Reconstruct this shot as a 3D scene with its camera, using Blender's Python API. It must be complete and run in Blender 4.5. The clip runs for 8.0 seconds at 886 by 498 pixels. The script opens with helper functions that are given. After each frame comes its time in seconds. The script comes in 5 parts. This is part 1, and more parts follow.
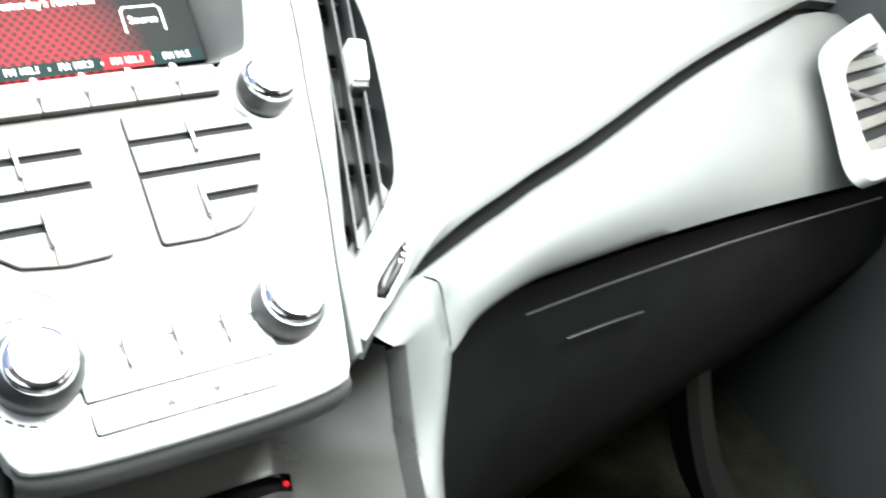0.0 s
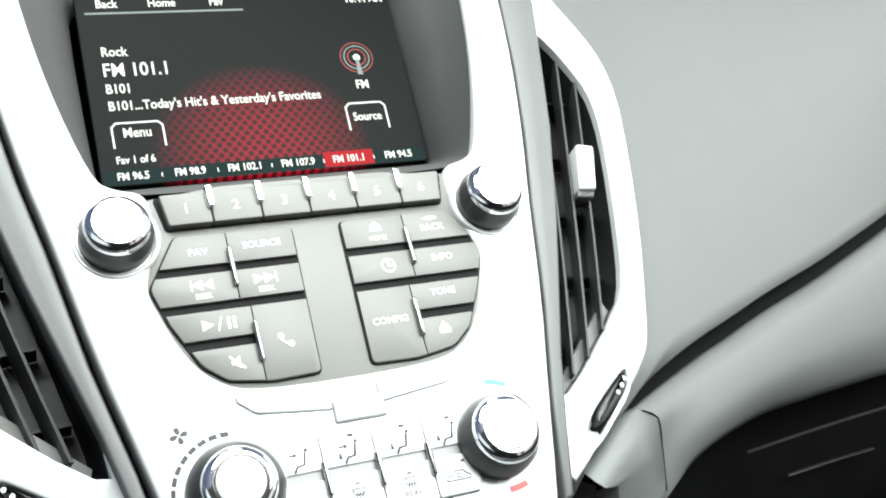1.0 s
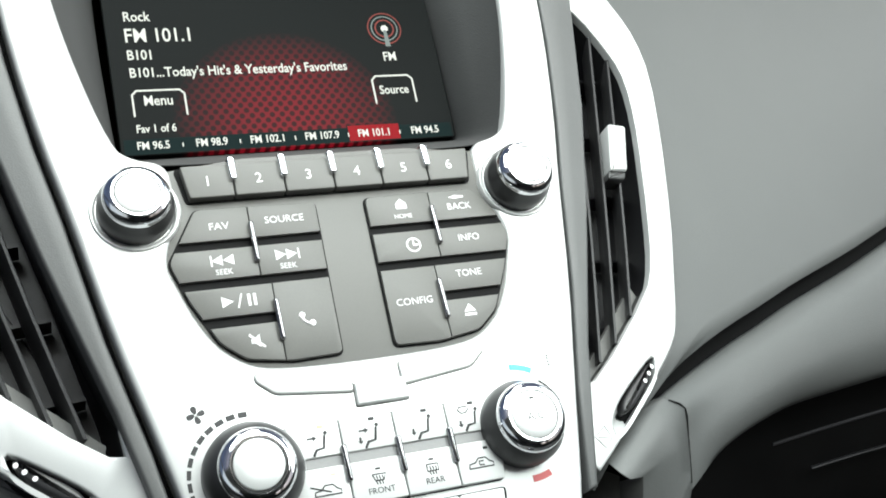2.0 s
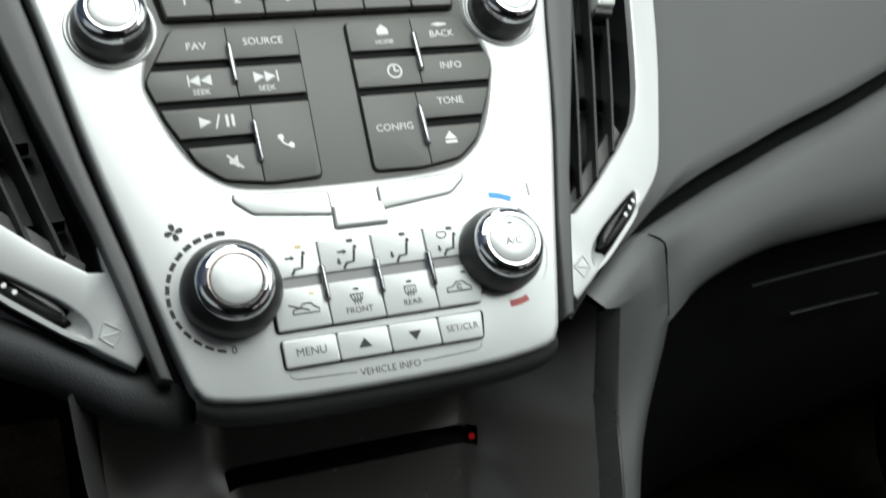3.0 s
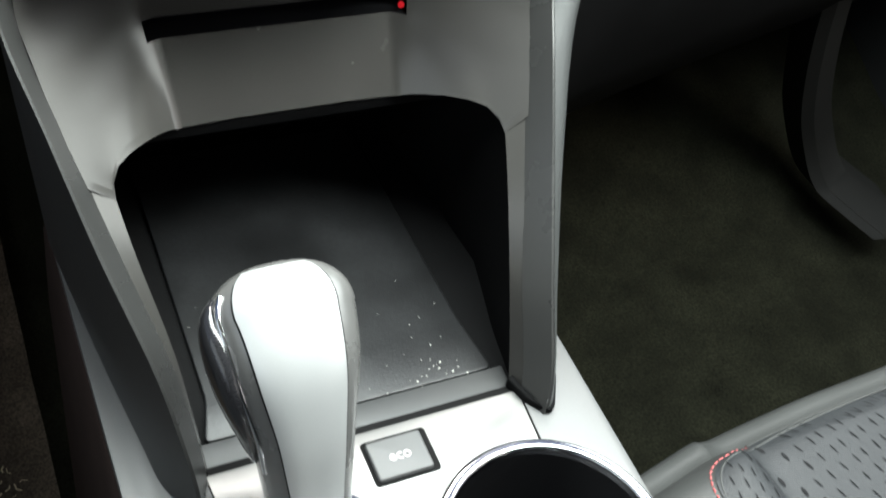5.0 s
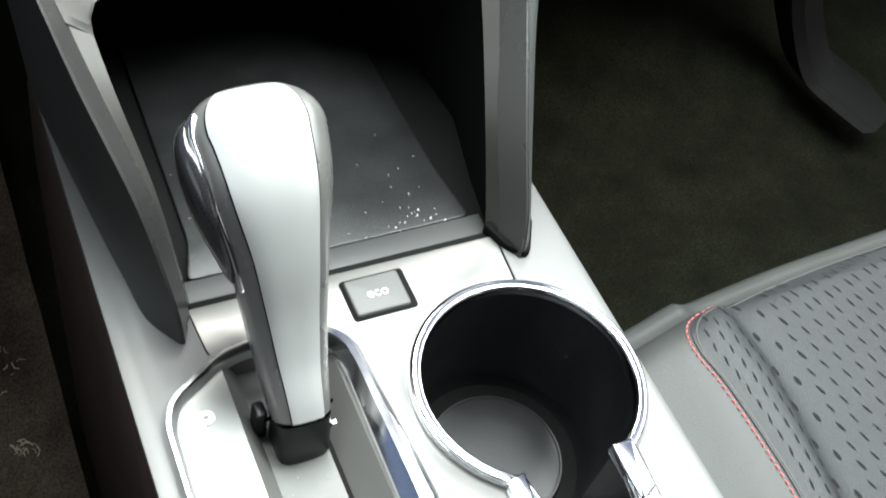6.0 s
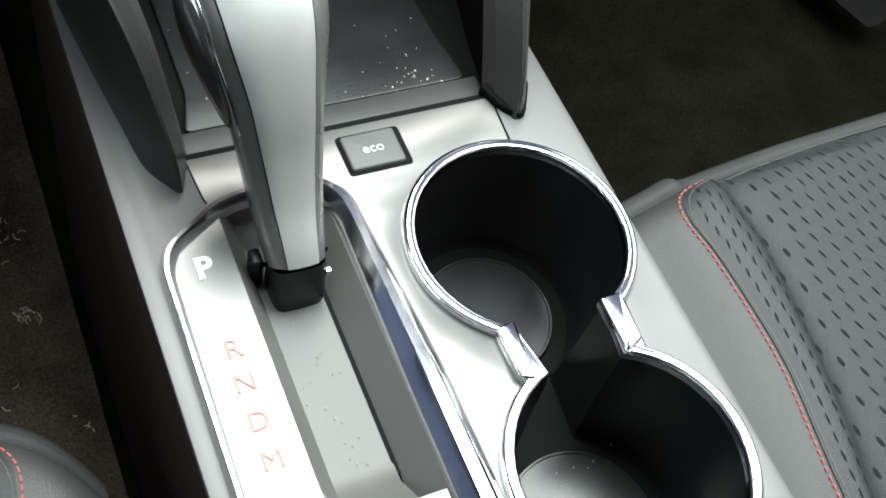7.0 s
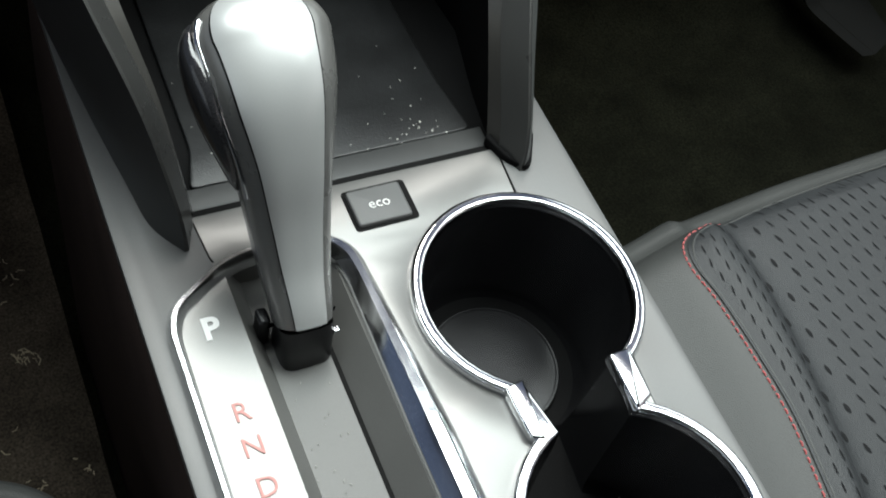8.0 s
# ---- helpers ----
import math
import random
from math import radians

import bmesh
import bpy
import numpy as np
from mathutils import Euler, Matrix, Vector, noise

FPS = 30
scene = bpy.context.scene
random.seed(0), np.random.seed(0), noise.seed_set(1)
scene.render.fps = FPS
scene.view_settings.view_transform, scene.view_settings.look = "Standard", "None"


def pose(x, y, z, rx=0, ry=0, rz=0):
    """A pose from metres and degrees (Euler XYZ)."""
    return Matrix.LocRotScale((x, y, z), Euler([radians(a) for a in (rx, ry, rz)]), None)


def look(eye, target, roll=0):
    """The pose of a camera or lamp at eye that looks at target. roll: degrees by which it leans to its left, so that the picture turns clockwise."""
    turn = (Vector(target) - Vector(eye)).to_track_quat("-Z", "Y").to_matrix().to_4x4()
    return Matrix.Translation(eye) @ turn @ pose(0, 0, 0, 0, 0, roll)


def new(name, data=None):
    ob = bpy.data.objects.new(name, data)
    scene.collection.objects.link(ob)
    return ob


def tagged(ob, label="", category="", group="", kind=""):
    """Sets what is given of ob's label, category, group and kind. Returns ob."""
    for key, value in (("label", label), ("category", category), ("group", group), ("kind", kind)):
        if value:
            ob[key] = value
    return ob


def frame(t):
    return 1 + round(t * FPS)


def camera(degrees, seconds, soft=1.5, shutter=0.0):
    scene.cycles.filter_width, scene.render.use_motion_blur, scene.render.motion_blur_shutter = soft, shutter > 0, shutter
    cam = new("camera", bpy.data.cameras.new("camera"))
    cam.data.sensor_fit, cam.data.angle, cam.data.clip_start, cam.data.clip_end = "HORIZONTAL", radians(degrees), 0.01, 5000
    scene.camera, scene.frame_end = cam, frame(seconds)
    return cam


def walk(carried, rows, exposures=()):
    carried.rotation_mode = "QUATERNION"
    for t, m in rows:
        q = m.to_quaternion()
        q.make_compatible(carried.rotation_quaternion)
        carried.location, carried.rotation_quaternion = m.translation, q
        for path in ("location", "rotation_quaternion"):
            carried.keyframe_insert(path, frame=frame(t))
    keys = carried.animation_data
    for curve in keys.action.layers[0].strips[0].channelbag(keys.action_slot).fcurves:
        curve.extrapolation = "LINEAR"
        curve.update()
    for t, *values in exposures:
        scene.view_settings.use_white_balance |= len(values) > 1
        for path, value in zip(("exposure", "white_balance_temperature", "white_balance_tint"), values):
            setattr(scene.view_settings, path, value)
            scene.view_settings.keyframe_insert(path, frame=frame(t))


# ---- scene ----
import itertools

# camera and its walk: seconds, eye, yaw, pitch, roll
cam = camera(44.0, 8.0, soft=1.8, shutter=0.3)
PATH = [
    (0.0, (-0.1308, -0.1220, 0.4359), -35.25, -26.43, 4.12),
    (0.1, (-0.1310, -0.1153, 0.4374), -33.82, -26.37, 3.43),
    (0.2, (-0.1306, -0.1114, 0.4393), -32.18, -26.33, 3.28),
    (0.3, (-0.1314, -0.1061, 0.4431), -31.00, -26.06, 3.43),
    (0.4, (-0.1301, -0.1007, 0.4457), -29.90, -25.61, 3.50),
    (0.5, (-0.1296, -0.0991, 0.4479), -28.86, -24.77, 3.36),
    (1.0, (-0.1246, -0.0751, 0.4489), -24.47, -24.39, 3.80),
    (1.2, (-0.1236, -0.0679, 0.4450), -23.92, -23.92, 4.39),
    (2.3, (-0.1253, -0.0603, 0.4458), -23.94, -26.55, 5.24),
    (2.5, (-0.1225, -0.0698, 0.4334), -23.32, -27.09, 4.66),
    (3.0, (-0.1211, -0.0720, 0.4257), -24.88, -31.90, 6.29),
    (3.5, (-0.1182, -0.0744, 0.4130), -27.68, -36.37, 8.11),
    (4.0, (-0.1179, -0.0802, 0.3971), -28.25, -39.74, 9.49),
    (4.5, (-0.1306, -0.0897, 0.3811), -32.55, -43.02, 12.50),
    (4.7, (-0.1332, -0.0844, 0.3810), -34.15, -44.93, 14.09),
    (5.8, (-0.1340, -0.1185, 0.3668), -36.23, -50.01, 16.16),
    (6.0, (-0.1348, -0.1268, 0.3628), -36.39, -50.45, 15.86),
    (6.5, (-0.1389, -0.1405, 0.3552), -37.87, -53.38, 17.84),
    (7.0, (-0.1398, -0.1481, 0.3548), -38.61, -54.87, 18.58),
    (7.5, (-0.1385, -0.1434, 0.3555), -39.66, -54.69, 19.08),
    (8.0, (-0.1405, -0.1307, 0.3618), -38.97, -54.15, 18.57),
]


def aim(eye, yaw, pitch, roll):
    a, b = radians(yaw), radians(pitch)
    ahead = Vector((-math.sin(a) * math.cos(b), math.cos(a) * math.cos(b), math.sin(b)))
    return look(eye, Vector(eye) + ahead, roll)


EXPOSURES = [(0.0, 2.7), (0.2, 2.4), (0.5, 1.85), (1.0, 1.25), (1.2, 1.0), (2.3, 0.35), (2.5, 0.08), (3.0, -0.33), (3.5, -0.5), (4.0, -0.45),
             (4.3, 0.85), (4.5, 1.48), (4.7, 1.45), (5.8, 1.58), (6.1, 1.5), (6.5, 1.24), (7.2, 0.88), (8.0, 0.42)]
walk(cam, [(t, aim(e, y, p, r)) for t, e, y, p, r in PATH], EXPOSURES)

# world, sun, window light
world = bpy.data.worlds.new("sky")
scene.world = world
world.use_nodes = True
wn = world.node_tree.nodes
sky = wn.new("ShaderNodeTexSky")
sky.air_density, sky.dust_density, sky.ozone_density = 0.7, 7.0, 0.5
sky.sky_type, sky.sun_disc, sky.sun_elevation, sky.sun_rotation = "NISHITA", False, radians(52), radians(150)
world.node_tree.links.new(sky.outputs[0], wn["Background"].inputs[0])
wn["Background"].inputs[1].default_value = 0.06
sun = new("sun", bpy.data.lights.new("sun", "SUN"))
sun.data.energy, sun.data.angle, sun.data.color = 0.8, radians(15), (1.0, 0.97, 0.92)
sun.matrix_world = look((0.6, 2.0, 3.0), (0, 0, 0))


def window_light(name, eye, target, sx, sy, watts):
    lamp = new(name, bpy.data.lights.new(name, "AREA"))
    lamp.data.shape, lamp.data.size, lamp.data.size_y, lamp.data.energy = "RECTANGLE", sx, sy, watts
    lamp.data.color = (0.915, 1.0, 0.975)
    lamp.matrix_world = look(eye, target)
    return lamp


window_light("windshield_daylight", (0.17, 0.17, 0.725), (0.14, 0.12, 0.0), 0.85, 0.32, 7.6)
window_light("driver_window_daylight", (-0.74, -0.25, 0.52), (0.0, 0.1, 0.1), 0.9, 0.38, 0.38)
window_light("passenger_window_daylight", (0.74, 0.28, 0.53), (0.0, 0.2, 0.2), 0.75, 0.38, 1.7)


# ---- materials ----
def material(name, color, rough=0.5, metal=0.0, spots=0.0, grain=0.0, grain_scale=900.0, bump=0.0, bump_scale=1500.0, coat=0.0, wear=0.0, shine=0.5):
    """A painted, plastic, metal or cloth surface: two scales of tone, and fine relief."""
    m = bpy.data.materials.new(name)
    m.use_nodes = True
    nt = m.node_tree
    b = nt.nodes["Principled BSDF"]
    b.inputs["Metallic"].default_value = metal
    b.inputs["Coat Weight"].default_value = coat
    b.inputs["Specular IOR Level"].default_value = shine
    co = nt.nodes.new("ShaderNodeTexCoord")
    fine = nt.nodes.new("ShaderNodeTexNoise")
    fine.inputs["Scale"].default_value, fine.inputs["Detail"].default_value = grain_scale, 3
    broad = nt.nodes.new("ShaderNodeTexNoise")
    broad.inputs["Scale"].default_value, broad.inputs["Detail"].default_value = 26.0, 5
    for n in (fine, broad):
        nt.links.new(co.outputs["Object"], n.inputs["Vector"])

    def ramp(src, lo, hi, a, c):
        r = nt.nodes.new("ShaderNodeMapRange")
        r.inputs[1].default_value, r.inputs[2].default_value, r.inputs[3].default_value, r.inputs[4].default_value = lo, hi, a, c
        nt.links.new(src, r.inputs[0])
        return r.outputs[0]

    tone = nt.nodes.new("ShaderNodeMath")
    tone.operation = "MULTIPLY"
    nt.links.new(ramp(fine.outputs[0], 0.3, 0.7, 1 - grain, 1 + grain), tone.inputs[0])
    nt.links.new(ramp(broad.outputs[0], 0.3, 0.7, 1 - spots, 1 + spots), tone.inputs[1])
    mix = nt.nodes.new("ShaderNodeVectorMath")
    mix.operation = "SCALE"
    mix.inputs[0].default_value = color
    nt.links.new(tone.outputs[0], mix.inputs["Scale"])
    nt.links.new(mix.outputs[0], b.inputs["Base Color"])
    nt.links.new(ramp(broad.outputs[0], 0.3, 0.7, max(rough - 0.02 - wear, 0.03), rough + 0.02 + wear), b.inputs["Roughness"])
    if bump:
        grit = nt.nodes.new("ShaderNodeTexNoise")
        grit.inputs["Scale"].default_value, grit.inputs["Detail"].default_value = bump_scale, 2
        nt.links.new(co.outputs["Object"], grit.inputs["Vector"])
        bp = nt.nodes.new("ShaderNodeBump")
        bp.inputs["Strength"].default_value, bp.inputs["Distance"].default_value = bump, 0.0006
        nt.links.new(grit.outputs[0], bp.inputs["Height"])
        nt.links.new(bp.outputs[0], b.inputs["Normal"])
    return m


def glow(name, color, strength):
    m = bpy.data.materials.new(name)
    m.use_nodes = True
    b = m.node_tree.nodes["Principled BSDF"]
    b.inputs["Base Color"].default_value = (*[c * 0.04 for c in color], 1)
    b.inputs["Specular IOR Level"].default_value = 0.02
    b.inputs["Emission Color"].default_value = (*color, 1)
    b.inputs["Emission Strength"].default_value = strength
    return m


SILVER = material("satin_silver_paint", (0.53, 0.54, 0.535), 0.36, 0.35, 0.02, 0.02, 2500, 0.03, 3000)
SILVER_KEY = material("silver_key_paint", (0.50, 0.51, 0.505), 0.42, 0.25, 0.02, 0.02, 2500, 0.03, 3000)
CONSOLE_SILVER = material("console_silver_paint", (0.185, 0.185, 0.18), 0.29, 0.42, 0.012, 0.04, 2200, 0.05, 2600, wear=0.0)
SIDE_GREY = material("satin_grey_side_paint", (0.125, 0.126, 0.125), 0.45, 0.2, 0.015, 0.04, 2200, 0.06, 2600)
GREY = material("warm_grey_plastic", (0.086, 0.085, 0.079), 0.5, 0.0, 0.04, 0.04, 1800, 0.12, 2400)
TRIM = material("dark_grey_trim", (0.040, 0.041, 0.041), 0.42, 0.0, 0.06, 0.05, 1500, 0.15, 2000)
BRONZE = material("satin_graphite_paint", (0.098, 0.0945, 0.088), 0.26, 0.5, 0.015, 0.03, 2000, 0.04, 2500)
BLACK = material("black_plastic", (0.008, 0.008, 0.009), 0.38, 0.0, 0.15, 0.1, 1500, 0.1, 2000)
RAIL = material("satin_grey_rail", (0.066, 0.066, 0.064), 0.28, 0.35, 0.04, 0.04, 1800, 0.08, 2400)
GATE_GREY = material("gate_grey_and_shade", (0.115, 0.115, 0.110), 0.42, 0.0, 0.08, 0.05, 1800, 0.12, 2400)
GRIP = material("grip_grey_paint", (0.23, 0.228, 0.22), 0.27, 0.5, 0.03, 0.03, 2000)
# near-zero black: shade of bin, groove and glove box is in the colour
SHADE_BLACK = material("shade_black_plastic", (0.004, 0.004, 0.0042), 0.7, 0.0, 0.2, 0.2, 700, 0.2, 1200, shine=0.1)
BUTTON_BLACK = material("glossy_black_button", (0.02, 0.02, 0.022), 0.14, 0.0, 0.1, 0.1, coat=0.5)
DARK_CHROME = material("dark_chrome", (0.33, 0.33, 0.335), 0.16, 1.0, 0.05, 0.02, wear=0.02)
STRIP = material("dark_strip_plastic", (0.064, 0.066, 0.066), 0.5, 0.0, 0.06, 0.05, 1500, 0.15, 2000)
KEY_GREY = material("grey_key_plastic", (0.20, 0.20, 0.20), 0.5, 0.0, 0.03, 0.03, 1800, 0.08, 2400)
ECO_GREY = material("dark_grey_button_plastic", (0.115, 0.116, 0.116), 0.5, 0.0, 0.03, 0.03, 1800, 0.08, 2400)
GAP = material("black_gap", (0.004, 0.004, 0.004), 0.8, shine=0.2)
RUBBER = material("soft_black_skirt", (0.02, 0.02, 0.021), 0.33, 0.0, 0.08, 0.05, 1500)
CHROME = material("chrome", (0.84, 0.85, 0.87), 0.10, 1.0, 0.06, 0.03, 600, 0.03, 350, wear=0.03)
SCUFFED = material("scuffed_chrome", (0.74, 0.75, 0.76), 0.15, 1.0, 0.12, 0.05, 500, 0.05, 260, wear=0.06)
DASH = material("dash_skin", (0.074, 0.0775, 0.076), 0.45, 0.0, 0.04, 0.05, 1400, 0.28, 1900)
DASH_DARK = material("dark_dash_skin", (0.015, 0.016, 0.0168), 0.6, 0.0, 0.06, 0.06, 1400, 0.4, 1500)
HOOD = material("charcoal_hood", (0.045, 0.046, 0.046), 0.6, 0.0, 0.05, 0.06, 1400, 0.3, 1500)
KICK = material("dark_kick_trim", (0.008, 0.0082, 0.0078), 0.7, 0.0, 0.06, 0.06, 1400, 0.4, 1500, shine=0.15)
LINER = material("cup_liner", (0.011, 0.011, 0.012), 0.22, 0.0, 0.15, 0.15, 700, 0.06, 1200)
MAT_RUBBER = material("dusty_rubber_mat", (0.011, 0.0115, 0.012), 0.36, 0.0, 0.5, 0.2, 420, 0.2, 1300)
CARPET = material("dark_carpet", (0.0105, 0.0108, 0.0070), 0.95, 0.0, 0.35, 0.5, 500, 1.0, 700, shine=0.08)
FLANK = material("dark_brown_flank", (0.036, 0.025, 0.022), 0.8, 0.0, 0.2, 0.2, 900, 0.4, 1200, shine=0.12)
FLOOR_MAT = material("brown_floor_mat", (0.088, 0.072, 0.055), 0.95, 0.0, 0.4, 0.5, 600, 1.0, 800, shine=0.1)
SOFT_INK = material("grey_print", (0.05, 0.05, 0.05), 0.6)
SLAT = material("black_slat_plastic", (0.022, 0.022, 0.023), 0.42, 0.0, 0.1, 0.08, 1500, 0.12, 2000)
CLOTH = material("seat_cloth", (0.029, 0.0318, 0.0345), 0.52, 0.0, 0.08, 0.12, 1600, 0.5, 1800)
VINYL = material("seat_vinyl", (0.051, 0.0535, 0.052), 0.5, 0.0, 0.06, 0.08, 1500, 0.4, 1500)
HOLE = material("slit_shadow", (0.017, 0.0175, 0.0185), 0.9, shine=0.15)
RED = material("red_thread", (0.52, 0.13, 0.13), 0.6, 0.0, 0.1, 0.1)
WHITE = material("white_print", (0.75, 0.75, 0.74), 0.5)
PALE = material("pale_grey_print", (0.55, 0.55, 0.55), 0.5)
INK = material("dark_print", (0.012, 0.012, 0.013), 0.6)
BLUE = material("blue_print", (0.05, 0.28, 0.6), 0.5)
HOT_PRINT = material("hot_red_print", (0.44, 0.07, 0.07), 0.5)
RED_PRINT = material("red_print", (0.52, 0.22, 0.20), 0.5)
DUST = material("pale_dust", (0.55, 0.54, 0.50), 0.9)
LINT = material("dry_grass_lint", (0.62, 0.53, 0.38), 0.9)
HEADLINER = material("headliner", (0.3, 0.3, 0.29), 0.95, 0, 0.05, 0.08, 600, 0.4, 900)
DOOR = material("door_panel", (0.025, 0.026, 0.027), 0.6, 0, 0.05, 0.05, 900, 0.3, 1200)
TEXT_GLOW = glow("display_white", (0.86, 0.9, 0.82), 0.75)
TEXT_DIM = glow("display_grey", (0.3, 0.36, 0.34), 0.6)
RED_GLOW = glow("display_red", (0.6, 0.03, 0.04), 0.4)
ICON_GLOW = glow("display_icon", (0.50, 0.14, 0.12), 0.4)
BAR_GLOW = glow("display_bar", (0.02, 0.05, 0.05), 0.3)
LED_RED = glow("red_led", (0.8, 0.02, 0.03), 0.22)
LED_AMBER = glow("amber_led", (1.0, 0.88, 0.5), 0.9)


def screen_material():
    """A lit display: black, with a red honeycomb that fades out from the middle of the lower edge."""
    m = bpy.data.materials.new("lit_display")
    m.use_nodes = True
    nt = m.node_tree
    b = nt.nodes["Principled BSDF"]
    b.inputs["Base Color"].default_value = (0.005, 0.006, 0.006, 1)
    b.inputs["Roughness"].default_value = 0.35
    b.inputs["Specular IOR Level"].default_value = 0.02
    co = nt.nodes.new("ShaderNodeTexCoord")
    sep = nt.nodes.new("ShaderNodeSeparateXYZ")
    nt.links.new(co.outputs["Object"], sep.inputs[0])

    def op(kind, *args):
        n = nt.nodes.new("ShaderNodeMath")
        n.operation = kind
        for i, a in enumerate(args):
            if isinstance(a, (int, float)):
                n.inputs[i].default_value = a
            else:
                nt.links.new(a, n.inputs[i])
        return n.outputs[0]

    x, y = sep.outputs[0], sep.outputs[1]
    # two offset square lattices make the staggered holes
    px, py = 0.0046, 0.0053

    def dot(ox, oy):
        a = op("SUBTRACT", op("FRACT", op("ADD", op("DIVIDE", x, px), 50 + ox)), 0.5)
        c = op("SUBTRACT", op("FRACT", op("ADD", op("DIVIDE", y, py), 50 + oy)), 0.5)
        return op("ADD", op("MULTIPLY", a, a), op("MULTIPLY", op("MULTIPLY", c, c), 1.2))

    near = op("MINIMUM", dot(0.0, 0.0), dot(0.5, 0.5))
    web = nt.nodes.new("ShaderNodeMapRange")
    web.interpolation_type = "SMOOTHSTEP"
    web.inputs[1].default_value, web.inputs[2].default_value, web.inputs[3].default_value, web.inputs[4].default_value = 0.03, 0.12, 0.18, 1.0
    nt.links.new(near, web.inputs[0])
    dx = op("DIVIDE", op("ADD", x, 0.002), 0.052)
    dy = op("DIVIDE", op("SUBTRACT", y, 0.012), 0.046)
    far = op("ADD", op("MULTIPLY", dx, dx), op("MULTIPLY", dy, dy))
    fade = op("MAXIMUM", op("SUBTRACT", 1.0, far), 0.0)
    level = op("MULTIPLY", op("MULTIPLY", web.outputs[0], fade), 0.20)
    b.inputs["Emission Color"].default_value = (0.85, 0.02, 0.05, 1)
    nt.links.new(level, b.inputs["Emission Strength"])
    return m


SCREEN = screen_material()


# ---- mesh helpers ----
def part(name, bm, mat, parent=None, label="", smooth=None):
    me = bpy.data.meshes.new(name)
    bmesh.ops.recalc_face_normals(bm, faces=bm.faces)
    bm.to_mesh(me)
    bm.free()
    me.materials.append(mat)
    if smooth:
        me.shade_smooth()
        me.set_sharp_from_angle(angle=radians(smooth))
    ob = new(name, me)
    if parent:
        ob.parent = parent
    if label:
        tagged(ob, label)
    return ob


def thing(name, label, category, m=None, group="", kind=""):
    ob = new(name)
    ob.empty_display_size = 0.02
    if m is not None:
        ob.matrix_world = m
    return tagged(ob, label, category, group, kind)


def round_outline(pts, times=2, closed=True):
    """Cuts the corners of an outline."""
    pts = [Vector(p) for p in pts]
    for _ in range(times):
        out = []
        n = len(pts)
        for i in range(n if closed else n - 1):
            a, b = pts[i], pts[(i + 1) % n]
            out += [a * 0.75 + b * 0.25, a * 0.25 + b * 0.75]
        pts = out if closed else [pts[0]] + out + [pts[-1]]
    return pts


def soft_corners(pts, r, n=4):
    """Rounds the corners of an outline to the radius r, and keeps the sides straight."""
    pts = [Vector(p) for p in pts]
    out = []
    for i, p in enumerate(pts):
        a, b = pts[i - 1] - p, pts[(i + 1) % len(pts)] - p
        d = min(r, a.length * 0.45, b.length * 0.45)
        s, e = p + a.normalized() * d, p + b.normalized() * d
        for k in range(n + 1):
            t = k / n
            out.append(s * (1 - t) ** 2 + p * 2 * t * (1 - t) + e * t ** 2)
    return out


def mirrored(pts):
    """The right half of an outline, from bottom to top, and its mirror image."""
    return [Vector(p) for p in pts] + [Vector((-p[0], p[1])) for p in reversed(pts) if abs(p[0]) > 1e-6]


def area2(pts):
    return sum(pts[i - 1][0] * pts[i][1] - pts[i][0] * pts[i - 1][1] for i in range(len(pts)))


def offset(pts, d):
    """Moves a counter-clockwise outline inwards by d."""
    out = []
    n = len(pts)
    for i in range(n):
        a, p, b = pts[i - 1], pts[i], pts[(i + 1) % n]
        e1, e2 = (p - a), (b - p)
        if e1.length < 1e-9 or e2.length < 1e-9:
            out.append(p.copy())
            continue
        n1, n2 = Vector((-e1.y, e1.x)).normalized(), Vector((-e2.y, e2.x)).normalized()
        m = n1 + n2
        if m.length < 1e-6:
            out.append(p + n1 * d)
            continue
        m.normalize()
        out.append(p + m * d / max(m.dot(n1), 0.4))
    return out


def slab(outline, bot, top, r=0.0, holes=(), bm=None, steps=3, floor=False):
    """A plate between two heights with rounded upper edges; holes go through it."""
    bm = bm or bmesh.new()
    tops = []
    for k, loop in enumerate([outline, *holes]):
        loop = [Vector((p[0], p[1])) for p in loop]
        if (area2(loop) < 0):
            loop.reverse()
        sign = 1 if k == 0 else -1
        rings = [[bm.verts.new((p.x, p.y, bot)) for p in loop]]
        for s in range(steps + 1 if r else 1):
            a = s / steps * math.pi / 2 if r else 0
            inset = r * (1 - math.cos(a))
            z = top - r * (1 - math.sin(a)) if r else top
            rings.append([bm.verts.new((p.x, p.y, z)) for p in offset(loop, sign * inset)])
        for lo, hi in zip(rings, rings[1:]):
            for i in range(len(lo)):
                bm.faces.new((lo[i - 1], lo[i], hi[i], hi[i - 1]))
        tops.append(rings[-1])
        if floor and k == 0:
            bm.faces.new(rings[0])
    if len(tops) == 1:
        bm.faces.new(tops[0])
    else:
        edges = []
        for ring in tops:
            for i in range(len(ring)):
                edges.append(bm.edges.get((ring[i - 1], ring[i])))
        bmesh.ops.triangle_fill(bm, edges=edges, use_beauty=True, use_dissolve=False)
    return bm


def box(x0, x1, y0, y1, z0, z1, r=0.0, bm=None, corner=0.0):
    out = [Vector(p) for p in ((x0, y0), (x1, y0), (x1, y1), (x0, y1))]
    if corner:
        out = soft_corners(out, corner, 3)
    return slab(out, z0, z1, r, bm=bm, floor=True)


